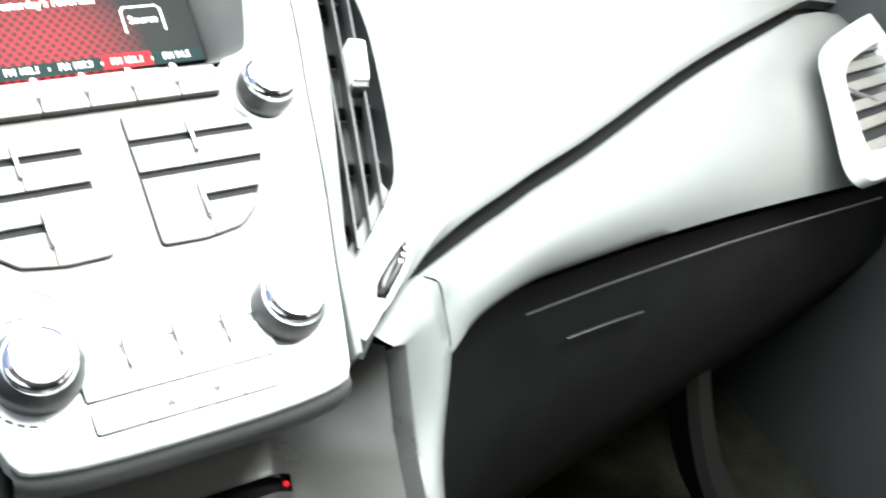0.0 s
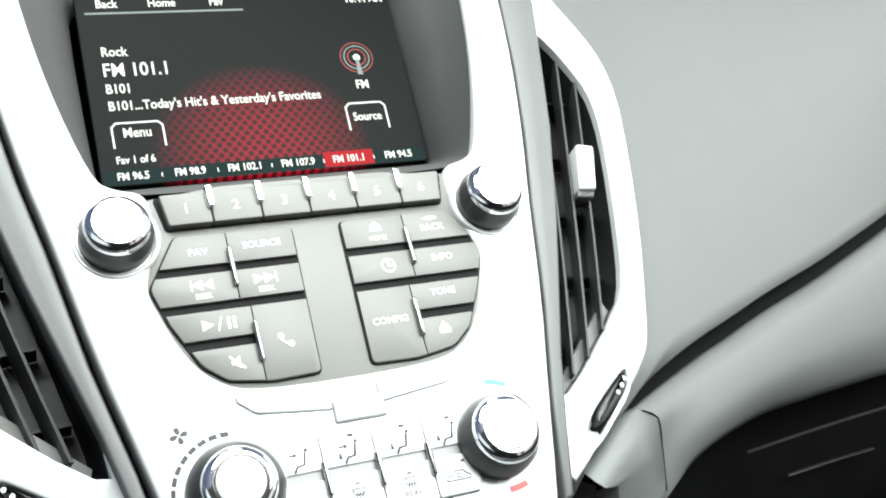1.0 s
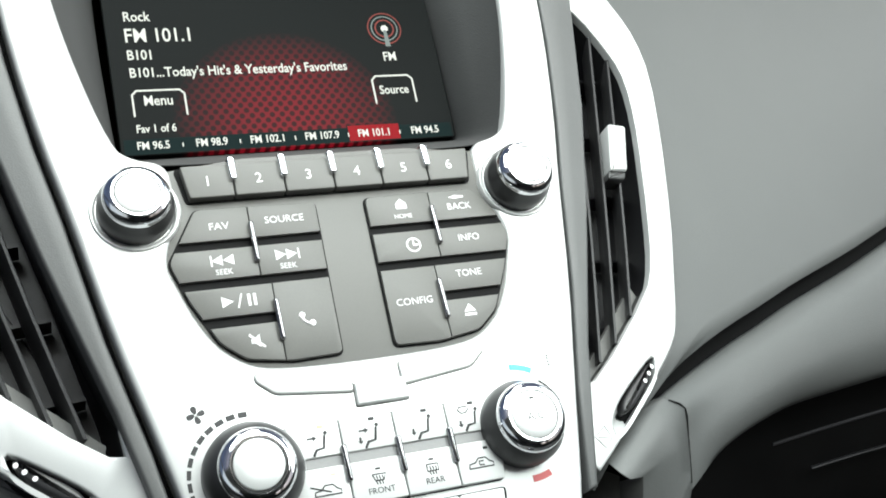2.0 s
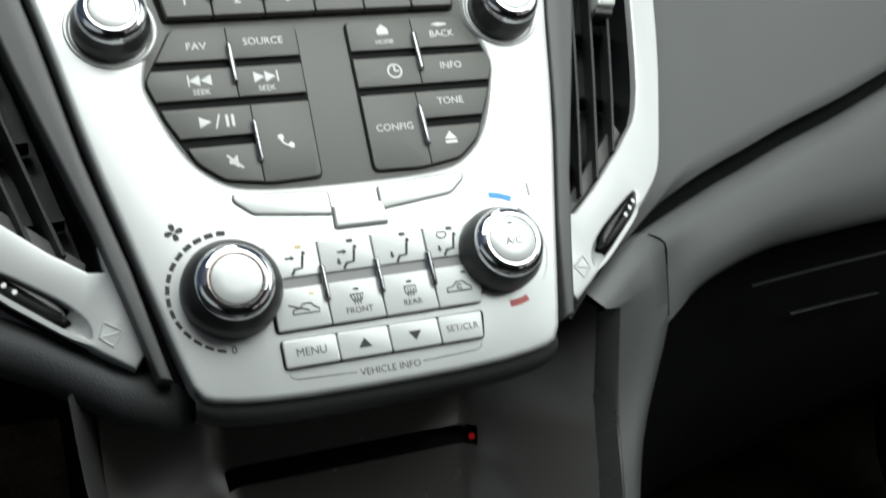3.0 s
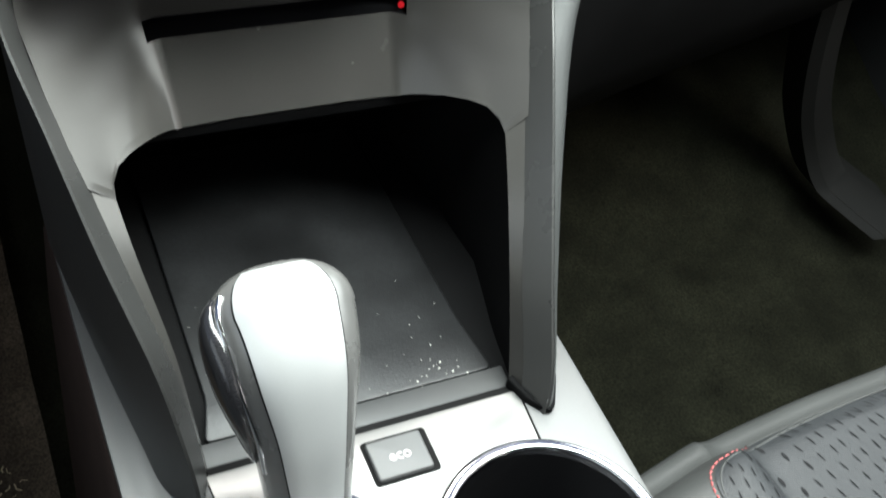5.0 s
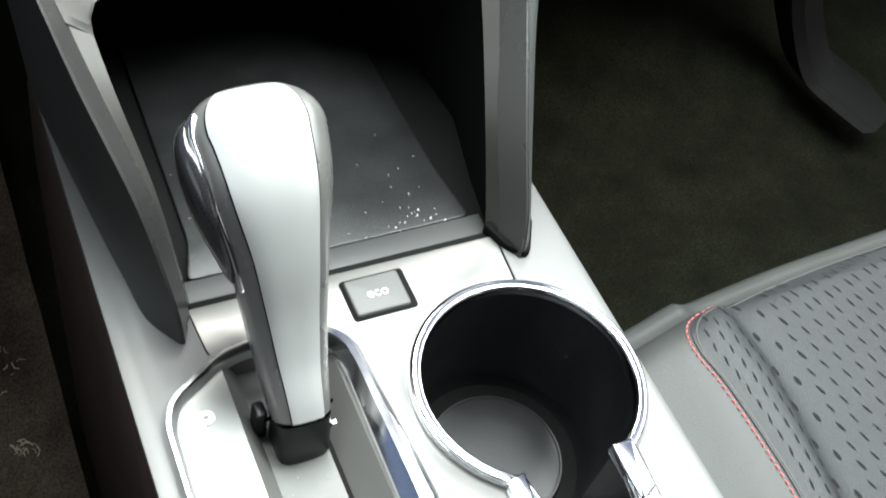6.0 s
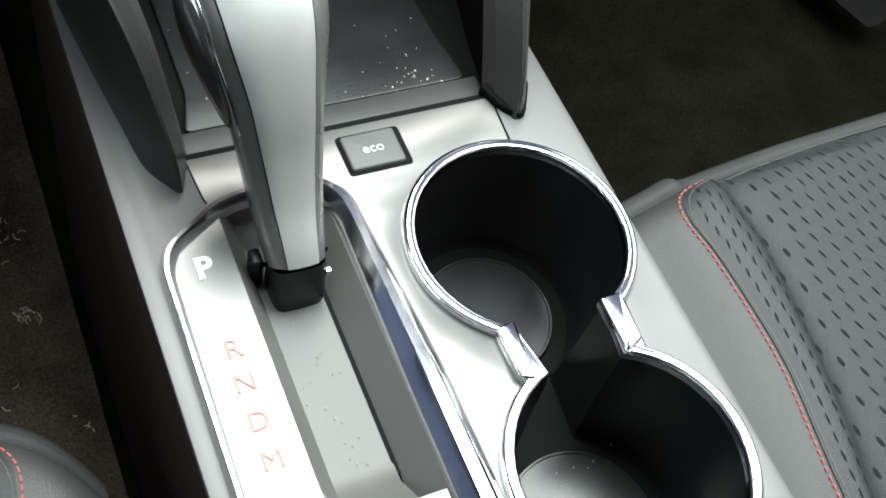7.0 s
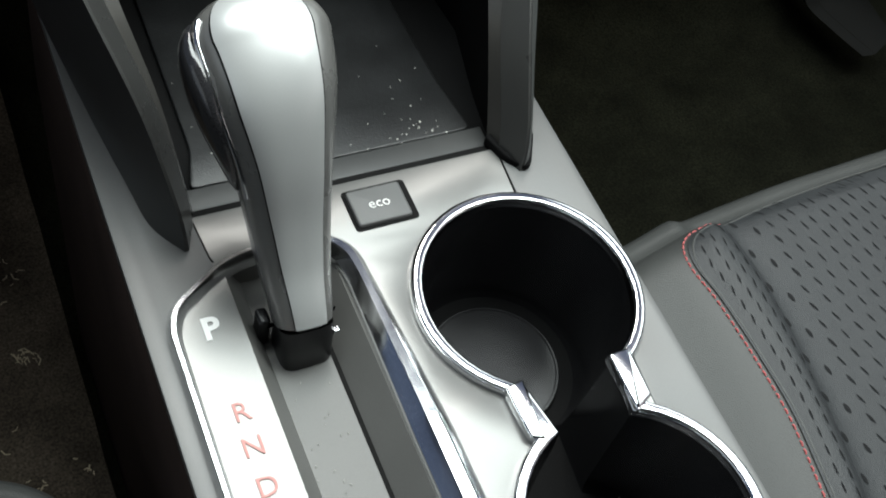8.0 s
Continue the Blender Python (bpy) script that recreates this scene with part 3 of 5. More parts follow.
# climate keys
part("climate_gap", slab(soft_corners([(-0.0396, -0.0991), (0.0412, -0.0989), (0.0452, -0.0658), (-0.0396, -0.0658)], 0.002), -0.002, 0.00025), GAP, stack)
part("climate_slot", box(-0.0338, 0.0392, -0.0834, -0.0788, -0.001, 0.0014), KEY_GREY, stack, "satin grey recessed strip between the keys")
cols = [(-0.0390, -0.0187), (-0.0187, 0.0023), (0.0023, 0.0234), (0.0234, 0.0447)]
for i, (x0, x1) in enumerate(cols):
    x2 = x1 - 0.0038 if i == 3 else x1
    foot = [(x0 + g, -0.0790), (x1 - g * 2, -0.0790)]
    if i == 0:
        foot = [(x0 + g, -0.0829), (-0.0337, -0.0829), (-0.0337, -0.0790), foot[1]]
    elif i == 3:
        foot = [foot[0], (0.0391, -0.0790), (0.0391, -0.0829), (x1 - g * 2, -0.0829)]
    up = part("climate_key", slab(soft_corners(foot + [(x1 - g, -0.0663), (x0 + g, -0.0663)], 0.0006, 2), -0.001, 0.0022, 0.0005), SILVER_KEY, stack, smooth=40)
    low = part("climate_key", slab(soft_corners([(x0 + g, -0.0985), (x2 - g, -0.0985), (x1 - g * 2, -0.0830), (x0 + g, -0.0830)], 0.0006, 2), -0.001, 0.0022, 0.0005), SILVER_KEY, stack, smooth=40)
    cx, H = (-0.0275, -0.0076, 0.0134, 0.0328)[i], 0.00225

    def ink(points, owner):
        part("key_symbol", slab(points, H - 0.0002, H + 0.0001), INK, owner)

    # seated figure as plain strokes: back, seat and leg, with arrows
    part("key_symbol", tube([(cx + 0.0026, -0.0712, H), (cx + 0.0016, -0.0758, H), (cx - 0.0012, -0.0762, H), (cx - 0.0026, -0.0784, H)], 0.0005, 6), INK, up)
    part("key_symbol", lathe([(0.0008, H - 0.0002), (0.0008, H + 0.0001), (0, H + 0.0001)], cx + 0.0030, -0.0703, 10), INK, up)
    if i in (0, 1):
        ink([(cx - 0.0042, -0.0722), (cx - 0.0020, -0.0722), (cx - 0.0020, -0.0729), (cx - 0.0004, -0.0718), (cx - 0.0020, -0.0707), (cx - 0.0020, -0.0714), (cx - 0.0042, -0.0714)], up)
    if i in (1, 2, 3):
        ink([(cx - 0.0046, -0.0742), (cx - 0.0046, -0.0756), (cx - 0.0052, -0.0756), (cx - 0.0041, -0.0768), (cx - 0.0030, -0.0756), (cx - 0.0037, -0.0756), (cx - 0.0037, -0.0742)], up)
    if i == 3:
        part("key_symbol", tube([(cx - 0.0042, -0.0700, H), (cx - 0.0036, -0.0688, H), (cx - 0.0006, -0.0688, H), (cx, -0.0700, H), (cx - 0.0012, -0.0712, H), (cx - 0.0030, -0.0712, H), (cx - 0.0042, -0.0700, H)], 0.00028, 6), INK, up)
    lamp = part("indicator", box(cx + 0.0014 - 0.0012, cx + 0.0014 + 0.0012, -0.0684, -0.0671, H - 0.0002, H + 0.0001), LED_AMBER if i == 0 else INK, up)
    part("indicator", box(cx + 0.0022, cx + 0.0040, -0.0863, -0.0854, H - 0.0002, H + 0.0001) if i in (0, 3) else box(cx - 0.001, cx + 0.001, -0.0870, -0.0862, H - 0.0002, H + 0.0001), LED_AMBER if i == 0 else INK, low)
    if i in (0, 3):
        y = -0.0920
        part("key_symbol", tube([(cx - 0.0050, y - 0.001, H), (cx - 0.0046, y + 0.0006, H), (cx - 0.0022, y + 0.001, H), (cx - 0.0008, y + 0.0026, H), (cx + 0.0022, y + 0.0026, H), (cx + 0.0036, y + 0.001, H), (cx + 0.0050, y + 0.0004, H), (cx + 0.0050, y - 0.001, H), (cx - 0.0050, y - 0.001, H)], 0.00028, 6), INK, low)
        if i == 0:
            part("key_symbol", tube([(cx - 0.0062, y + 0.0026, H), (cx + 0.0012, y, H)], 0.0003, 6), INK, low)
        else:
            part("key_symbol", tube([(cx + 0.0012, y + 0.0014, H), (cx - 0.0006, y + 0.0014, H), (cx - 0.0006, y, H), (cx + 0.0012, y, H)], 0.00028, 6), INK, low)
    else:
        y = -0.0902
        part("key_symbol", tube([(cx - 0.0026, y + 0.0016, H), (cx + 0.0026, y + 0.0016, H), (cx + 0.0016, y - 0.0008, H), (cx - 0.0016, y - 0.0008, H), (cx - 0.0026, y + 0.0016, H)] if i == 1 else [(cx - 0.0022, y + 0.0018, H), (cx + 0.0022, y + 0.0018, H), (cx + 0.0022, y - 0.0008, H), (cx - 0.0022, y - 0.0008, H), (cx - 0.0022, y + 0.0018, H)], 0.00026, 6), INK, low)
        for dx in (-0.0011, 0.0, 0.0011):
            part("key_symbol", tube([(cx + dx, y + 0.001, H), (cx + dx + 0.0003, y - 0.0002, H), (cx + dx - 0.0003, y - 0.0010, H), (cx + dx, y - 0.0022, H)], 0.00022, 5), INK, low)
        lettering("key_text", ("FRONT", "REAR")[i - 1], cx, -0.0947, H, 0.0032, INK, low)
for x in (-0.0188, 0.0024, 0.0232):
    part("chrome_bar", slab(soft_corners([(x - 0.0012, -0.0898), (x + 0.0012, -0.0898), (x + 0.0012, -0.0758), (x - 0.0012, -0.0758)], 0.0011, 3), 0.0, 0.0042, 0.0011), DARK_CHROME, stack, "slim dark chrome bar", smooth=50)

# vehicle menu keys
part("menu_gap", slab(soft_corners([(-0.0390, -0.1127), (0.0392, -0.1125), (0.0412, -0.1013), (-0.0390, -0.1015)], 0.002), -0.002, 0.00025), GAP, stack)
mcols = [-0.0385, -0.0182, 0.0017, 0.0214, 0.0398]
for i in range(4):
    x0, x1 = mcols[i] + g, mcols[i + 1] - g
    key = part("menu_key", slab(soft_corners([(x0, -0.1122), (x1 - (0.0014 if i == 3 else 0), -0.1122), (x1, -0.1019), (x0, -0.1019)], 0.0009, 2), -0.001, 0.0020, 0.0005), SILVER_KEY, stack, smooth=40)
    cx, cy, H = (x0 + x1) / 2, -0.1072, 0.00205
    if i == 0:
        lettering("key_text", "MENU", cx, cy, H, 0.0042, SOFT_INK, key)
    elif i == 3:
        lettering("key_text", "SET/CLR", cx, cy, H, 0.0036, GREY, key)
    else:
        s = 1 if i == 1 else -1
        t = [(cx - 0.0026, cy - s * 0.0016), (cx + 0.0026, cy - s * 0.0016), (cx, cy + s * 0.0020)]
        part("key_symbol", slab(t, H - 0.0002, H + 0.0001), INK, key)
lettering("panel_text", "VEHICLE INFO", 0.0002, -0.1176, 0.0, 0.0037, INK, stack)
for s in (-1, 1):
    part("panel_line", tube([(s * 0.0130, -0.1171, 0.0), (s * 0.0345, -0.1163, 0.0), (s * 0.0368, -0.1155, 0.0), (s * 0.0374, -0.1143, 0.0)], 0.00016, 5), INK, stack)


# rotary knobs
def knob(cx, cy, r, rc, rt, h, label, word=""):
    k = part("knob", lathe([(r, 0.0), (r, 0.0025), (r * 0.99, 0.0060), (r * 0.95, h * 0.46), (r * 0.88, h * 0.63), (rc + 0.0020, h * 0.76)], cx, cy, 64), RUBBER, stack, label, smooth=35)
    part("chrome_ring", lathe([(rc + 0.0023, h * 0.70), (rc + 0.0022, h * 0.78), (rc + 0.0014, h * 0.87), (rc, h * 0.935), (rt + 0.0016, h * 0.955), (rt + 0.0013, h * 0.99), (rt + 0.0006, h * 0.99), (rt + 0.0005, h * 0.96)], cx, cy, 64), CHROME, k, "bright chrome ring", smooth=30)
    part("cap_gap", lathe([(rt + 0.0010, h * 0.93), (rt * 0.9, h * 0.93)], cx, cy, 48), GAP, k)
    cap = part("cap", lathe([(rt + 0.0003, h * 0.90), (rt + 0.0001, h * 0.980), (rt - 0.0005, h * 1.0), (rt * 0.5, h * 1.012), (0, h * 1.015)], cx, cy, 64), SILVER, k, "silver cap", smooth=50)
    if word:
        lettering("cap_text", word, cx, cy - 0.001, h * 1.016, 0.0042, INK, k)
        part("cap_mark", box(cx - 0.001, cx + 0.001, cy + 0.0058, cy + 0.0066, h * 0.99, h * 1.016), INK, k)
    return k


FAN, TEMP, VOL, TUNE = (-0.0528, -0.0806), (0.0532, -0.0793), (-0.0797, 0.0270), (0.0812, 0.0268)
knob(*FAN, 0.0182, 0.0118, 0.0089, 0.0165, "black fan knob with chrome ring")
knob(*TEMP, 0.0170, 0.0118, 0.0092, 0.0170, "black temperature knob with chrome ring", "A/C")
for c in (VOL, TUNE):
    part("knob_boss", lathe([(0.0176, -0.008), (0.0173, -0.0002), (0.0166, 0.0008), (0.0157, 0.0008), (0.0150, 0.0002), (0.0149, -0.001)], *c, 64), SILVER, stack, "raised silver ring", smooth=50)
    knob(*c, 0.0145, 0.0104, 0.0082, 0.0165, "black audio knob with chrome ring")
# fan scale, temperature scale
for k in range(15):
    a = radians(90 + k * 11.6)
    m = Matrix.Translation((FAN[0] + 0.0222 * math.cos(a), FAN[1] + 0.0222 * math.sin(a), 0)) @ Matrix.Rotation(a + math.pi / 2, 4, "Z")
    w = 0.00105 * (1 - 0.035 * k)
    part("scale_dash", place(m, box(-0.00165, 0.00165, -w, w, -0.0002, 0.00012)), INK, stack)
lettering("panel_text", "0", -0.0552, -0.1022, 0.0, 0.0042, INK, stack)
for k in range(4):
    m = Matrix.Translation((-0.0693, -0.0560, 0)) @ Matrix.Rotation(radians(90 * k + 20), 4, "Z")
    part("fan_symbol", place(m, slab(round_outline([(0, 0), (0.0012, 0.0012), (0.0014, 0.0032), (-0.0004, 0.0036), (-0.0010, 0.0020)], 1), -0.0002, 0.00012)), INK, stack)


def arc_band(cx, cy, r0, r1, a0, a1, n=10):
    p = [(cx + r1 * math.cos(radians(a0 + (a1 - a0) * i / n)), cy + r1 * math.sin(radians(a0 + (a1 - a0) * i / n))) for i in range(n + 1)]
    q = [(cx + r0 * math.cos(radians(a0 + (a1 - a0) * i / n)), cy + r0 * math.sin(radians(a0 + (a1 - a0) * i / n))) for i in range(n + 1)]
    return p + q[::-1]


part("scale_band", slab(arc_band(*TEMP, 0.0228, 0.0252, 62, 85), -0.0002, 0.00015), BLUE, stack, "blue cold mark")
part("scale_band", slab(arc_band(*TEMP, 0.0200, 0.0226, -90, -68), -0.0002, 0.00015), HOT_PRINT, stack, "red hot mark")
part("scale_band", slab(arc_band(*TEMP, 0.0208, 0.0216, -40, 52, 24), -0.0002, 0.00012), PALE, stack)
part("scale_band", slab(arc_band(*TEMP, 0.0208, 0.0218, 20, 52, 12), -0.0002, 0.00014), INK, stack)
part("thermometer_symbol", box(0.0726, 0.0730, -0.0575, -0.0520, -0.0002, 0.00012), INK, stack)
for k in range(4):
    part("thermometer_symbol", box(0.0730, 0.0742, -0.0570 + k * 0.0014, -0.0566 + k * 0.0014, -0.0002, 0.00012), INK, stack)


# ---- side vents on the angled wings beside the stack ----
def wing(x):
    return -0.0125 - 0.18 * (x - 0.083)


def lay(bm):
    for v in bm.verts:
        v.co.z += wing(v.co.x)
    return bm


V_OUT = [(0.0832, -0.1050), (0.1041, -0.0889), (0.1374, -0.0599), (0.1494, -0.0478), (0.1544, -0.0380), (0.1612, -0.0184), (0.1715, 0.0122), (0.1834, 0.0589), (0.1903, 0.0963), (0.1889, 0.1182), (0.1827, 0.1347), (0.1663, 0.1631), (0.1558, 0.1797), (0.1400, 0.1600), (0.1255, 0.0966), (0.1062, 0.0162), (0.0882, -0.0700)]
V_IN = [(0.0915, -0.0642), (0.1020, -0.0622), (0.1421, -0.0243), (0.1503, -0.0098), (0.1577, 0.0158), (0.1676, 0.0572), (0.1713, 0.0808), (0.1711, 0.0982), (0.1645, 0.1129), (0.1566, 0.1267), (0.1445, 0.1395), (0.1300, 0.1092), (0.1100, 0.0161)]
STRIP_OUT = [(0.0820, -0.1074), (0.0905, -0.0720), (0.0936, -0.0600), (0.0962, -0.0490), (0.1103, -0.0030), (0.1160, 0.0161), (0.1290, 0.0650), (0.1390, 0.1150), (0.1455, 0.1500), (0.1490, 0.1800), (0.1300, 0.205)]
SLATS = [((0.1505, 0.1294), (0.1246, 0.0160), (0.1063, -0.0539)), ((0.1598, 0.1184), (0.1345, 0.0160), (0.1176, -0.0463)), ((0.1671, 0.1056), (0.1445, 0.0158), (0.1306, -0.0338))]


RECESS = round_outline([(0.1014, -0.0822), (0.1056, -0.0759), (0.1121, -0.0698), (0.1287, -0.0573), (0.1345, -0.0541), (0.1333, -0.0600), (0.1299, -0.0660), (0.1164, -0.0775), (0.1085, -0.0842), (0.1016, -0.0884)], 1)


def vent(mirror):
    v = thing("air_vent", "silver framed side air vent with black slats", "air vent", STACK, "stack vents")
    bits = []
    bits.append(part("vent_frame", lay(slab(round_outline(V_OUT, 1), -0.010, 0.002, 0.0012, [round_outline(V_IN, 1), RECESS])), SILVER, v, "satin silver frame", smooth=45))
    inner_edge = [(0.1253, 0.142), (0.1205, 0.100), (0.1135, 0.060), (0.1060, 0.027), (0.0965, -0.022), (0.0855, -0.066), (0.0772, -0.1086)]
    bits.append(part("inner_strip", slab(STRIP_OUT + inner_edge, -0.034, -0.0042, 0.0014), STRIP, v, "dark grey strip beside the fascia", smooth=45))
    bits.append(part("strip_gap", slab(STRIP_OUT + [(x - 0.005, y) for x, y in inner_edge], -0.036, -0.016), GAP, v))
    loop = [Vector(p) for p in round_outline(V_IN, 1)]
    if area2(loop) < 0:
        loop.reverse()
    well = [[Vector((p.x, p.y, z)) for p in offset(loop, d)] for d, z in ((-0.0004, -0.001), (0.001, -0.010), (0.004, -0.032))]
    bm = skin(well, closed=True)
    bm.verts.ensure_lookup_table()
    bm.faces.new(bm.verts[-len(loop):])
    bits.append(part("duct", lay(bm), BLACK, v, "black duct behind the slats", smooth=40))
    for line in SLATS:
        pts = spline([(x, y, 0) for x, y in line], 6)
        rows = []
        for dx, dz in ((0.0009, -0.0012), (0.0012, -0.0022), (0.0040, -0.016), (0.0028, -0.016), (-0.0006, -0.0022), (-0.0003, -0.0012)):
            rows.append([Vector((p.x + dx, p.y, dz)) for p in pts])
        rows.append(rows[0])
        bits.append(part("slat", lay(skin(rows)), SLAT, v, smooth=40))
    for k in range(5):
        y = -0.035 + k * 0.034
        x = 0.104 + (y + 0.035) * 0.27
        bits.append(part("cross_vane", lay(box(x, x + 0.042, y, y + 0.0014, -0.030, -0.017)), BLACK, v))
    tabo = soft_corners([(0.1417, 0.0374), (0.1522, 0.0376), (0.1599, 0.0625), (0.1494, 0.0634)], 0.0015, 2)
    bits.append(part("slider_tab", lay(slab(tabo, -0.008, 0.0052, 0.0016)), SILVER_KEY, v, "small grey direction tab", smooth=45))
    tabs = soft_corners([(0.1403, 0.0340), (0.1503, 0.0338), (0.1522, 0.0381), (0.1417, 0.0380)], 0.001, 2)
    bits.append(part("slider_foot", lay(slab(tabs, -0.008, 0.0030, 0.0010)), TRIM, v, smooth=45))
    floor_edge = [(0.1010, -0.0625), (0.1421, -0.0240), (0.1395, -0.0180), (0.0995, -0.0565)]
    bits.append(part("duct_floor", lay(slab(floor_edge, -0.012, -0.0075)), GATE_GREY, v, "grey lower wall of the duct"))
    # thumb wheel in a dished pocket whose lower end runs out to the frame's face
    pit = [Vector(p) for p in RECESS]
    pit = pit if area2(pit) > 0 else pit[::-1]
    bits.append(part("wheel_recess", lay(slab(offset(pit, -0.0024), -0.0096, -0.0045)), GAP, v))
    lip = [(0.1068, -0.0748, 0.0012), (0.1038, -0.0780, 0.0013), (0.1014, -0.0822, 0.0014), (0.1016, -0.0880, 0.0014), (0.1050, -0.0866, 0.0013), (0.1088, -0.0838, 0.0012)]
    toe = [(0.1092, -0.0765, -0.0040), (0.1080, -0.0775, -0.0041), (0.1072, -0.0786, -0.0042), (0.1076, -0.0796, -0.0042), (0.1092, -0.0802, -0.0041), (0.1108, -0.0804, -0.0040)]
    bits.append(part("recess_ramp", lay(skin([[Vector(p) for p in lip], [Vector(p).lerp(Vector(q), 0.5) - Vector((0, 0, 0.0006)) for p, q in zip(lip, toe)], [Vector(q) for q in toe]])), SILVER, v, "silver dished end of the pocket", smooth=50))
    wheel = round_outline([(0.1080, -0.0780), (0.1112, -0.0718), (0.1265, -0.0602), (0.1322, -0.0562), (0.1312, -0.0606), (0.1272, -0.0664), (0.1170, -0.0748), (0.1112, -0.0785)], 2)
    bits.append(part("thumb_wheel", lay(slab(wheel, -0.006, 0.0026, 0.0020)), SLAT, v, "black thumb wheel with white dots", smooth=45))
    for x, y in ((0.1308, -0.0594), (0.1281, -0.0624), (0.1248, -0.0655)):
        bits.append(part("wheel_dot", lay(lathe([(0.0010, 0.001), (0.0010, 0.0028), (0, 0.0029)], x, y, 10)), WHITE, v))
    sq = [(0.0967, -0.0823), (0.0907, -0.0866), (0.0946, -0.0915), (0.0990, -0.0874)]
    for a, b in [(sq[i], sq[(i + 1) % 4]) for i in range(4)] + [(sq[1], sq[3])]:
        bits.append(part("vent_symbol", lay(tube([(a[0], a[1], 0.002), (b[0], b[1], 0.002)], 0.00045, 6)), SILVER, v, smooth=60))
    if mirror:
        for b in bits:
            flip_x(b)
    return v


vent(False)
vent(True)

# ---- dashboard: pad above the groove, rounded bolster below it ----
GROOVE = [(0.110, 0.252, 0.172), (0.142, 0.278, 0.186), (0.170, 0.295, 0.191), (0.203, 0.313, 0.195), (0.260, 0.338, 0.197), (0.360, 0.380, 0.200), (0.500, 0.442, 0.206), (0.800, 0.552, 0.213)]
KNEE = [(0.118, 0.226, 0.150), (0.143, 0.242, 0.156), (0.171, 0.262, 0.158), (0.215, 0.281, 0.156), (0.260, 0.294, 0.151), (0.360, 0.319, 0.139), (0.500, 0.350, 0.120), (0.800, 0.4125, 0.075)]


def dash_line(pts):
    return spline(pts, 6)


def dashboard(side):
    d = thing("dashboard", "grey soft-touch dashboard with a groove along its rounded edge", "dashboard", None, "dashboard halves", "structure")
    gl, kl = dash_line(GROOVE), dash_line(KNEE)
    # pad: starts behind the vent frame and follows the groove to the door
    frame_x = [(-0.115, 0.080), (-0.1035, 0.0845), (-0.0905, 0.100), (-0.0599, 0.1374), (-0.0478, 0.1494), (-0.038, 0.1544), (-0.0184, 0.1612), (0.0122, 0.1715), (0.0589, 0.1834), (0.0963, 0.1903), (0.1182, 0.1889), (0.1347, 0.1827), (0.163, 0.1663), (0.19, 0.150), (0.22, 0.13)]
    groove_v = [(0.08, -0.115), (0.105, -0.0905), (0.1267, -0.0765), (0.1426, -0.0649), (0.1689, -0.0515), (0.1959, -0.0402), (0.2239, -0.0300), (0.2532, -0.0188), (0.2845, -0.0082), (0.3162, 0.0027), (0.3597, 0.0192), (0.5060, 0.0745), (0.740, 0.150)]
    bend_line = spline([(x, v, 0) for x, v in groove_v], 12)
    gv = lambda x: float(np.interp(x, [p.x for p in bend_line], [p.y for p in bend_line]))
    pad_edge = lambda x: STACK @ Vector((x, gv(x) + 0.0015, -0.029 - 0.25 * (x - 0.143)))
    gl = [pad_edge(p.x) for p in gl]
    pad_rows = []
    steps = 18
    for k in range(steps + 1):
        v0 = -0.078 + (0.200 + 0.078) * k / steps
        xs = float(np.interp(v0, [p[0] for p in frame_x], [p[1] for p in frame_x])) - 0.007
        if k == 0:
            first, xs = v0 - gv(xs), 0.086
        drop = 1 - k / steps
        off = (0.0015 if k == 0 else v0 - gv(xs) - (first - 0.0015) * drop)
        row = []
        for i in range(41):
            t = (i / 40) ** 1.5
            x = xs + (0.80 - xs) * t
            v = gv(x) + off * (1 - 0.3 * t)
            roll = 0.0022 if k == 0 else 0.0
            row.append(STACK @ Vector((x, v, -0.029 - 0.25 * (x - 0.143) - roll)))
        if k == 0:
            for dy, dz in ((0.0125, -0.0125), (0.0095, -0.0068), (0.0062, -0.0034), (0.0034, -0.0013)):
                pad_rows.append([Vector((p.x, p.y + dy, p.z + dz)) for p in row])
        pad_rows.append(row)
    for dy, dz in ((0.012, 0.009), (0.035, 0.018), (0.08, 0.020), (0.30, 0.012)):
        pad_rows.append([Vector((p.x, min(p.y + dy, 0.98), min(p.z + dz, 0.40))) for p in pad_rows[steps + 4]])
    bits = [part("upper_pad", skin(pad_rows), DASH, d, "grey grained upper pad", smooth=60)]
    bol = []
    for k in range(13):
        t = k / 12
        row = []
        for a, b in zip(gl, kl):
            a2 = Vector((a.x, a.y - 0.0045, a.z - 0.0112))
            far = min(max((a.x - 0.143) / 0.10, 0), 1) ** 0.8
            n = Vector((0, -0.75, 0.66)) * (0.0018 + 0.0052 * far) * math.sin(math.pi * t ** 0.6) ** 0.8
            under = max(t - 0.62, 0) / 0.38
            row.append(a2.lerp(b, t) + n + Vector((0, 0.008 * under ** 2, -0.005 * under)) * (0.3 + 0.7 * far))
        bol.append(row)
    ends = spline([(0.1356, 0.2703, 0.1843), (0.1432, 0.2673, 0.1806), (0.1422, 0.2602, 0.1711), (0.1405, 0.2530, 0.1621), (0.1388, 0.2461, 0.1529)], 3)
    for i in range(6, 16):
        fade = (1 - (i - 6) / 10) ** 2
        shift = [ends[k] - bol[k][6] for k in range(13)] if i == 6 else shift
        for k in range(13):
            bol[k][i] = bol[k][i] + shift[k] * fade
    crest = bol[0]
    for dy, dz in ((0.0022, -0.0002), (0.0048, -0.0016), (0.0080, -0.0050), (0.0105, -0.0105)):
        bol.insert(0, [Vector((p.x, p.y + dy, p.z + dz)) for p in crest])
    sill = bol[-1]
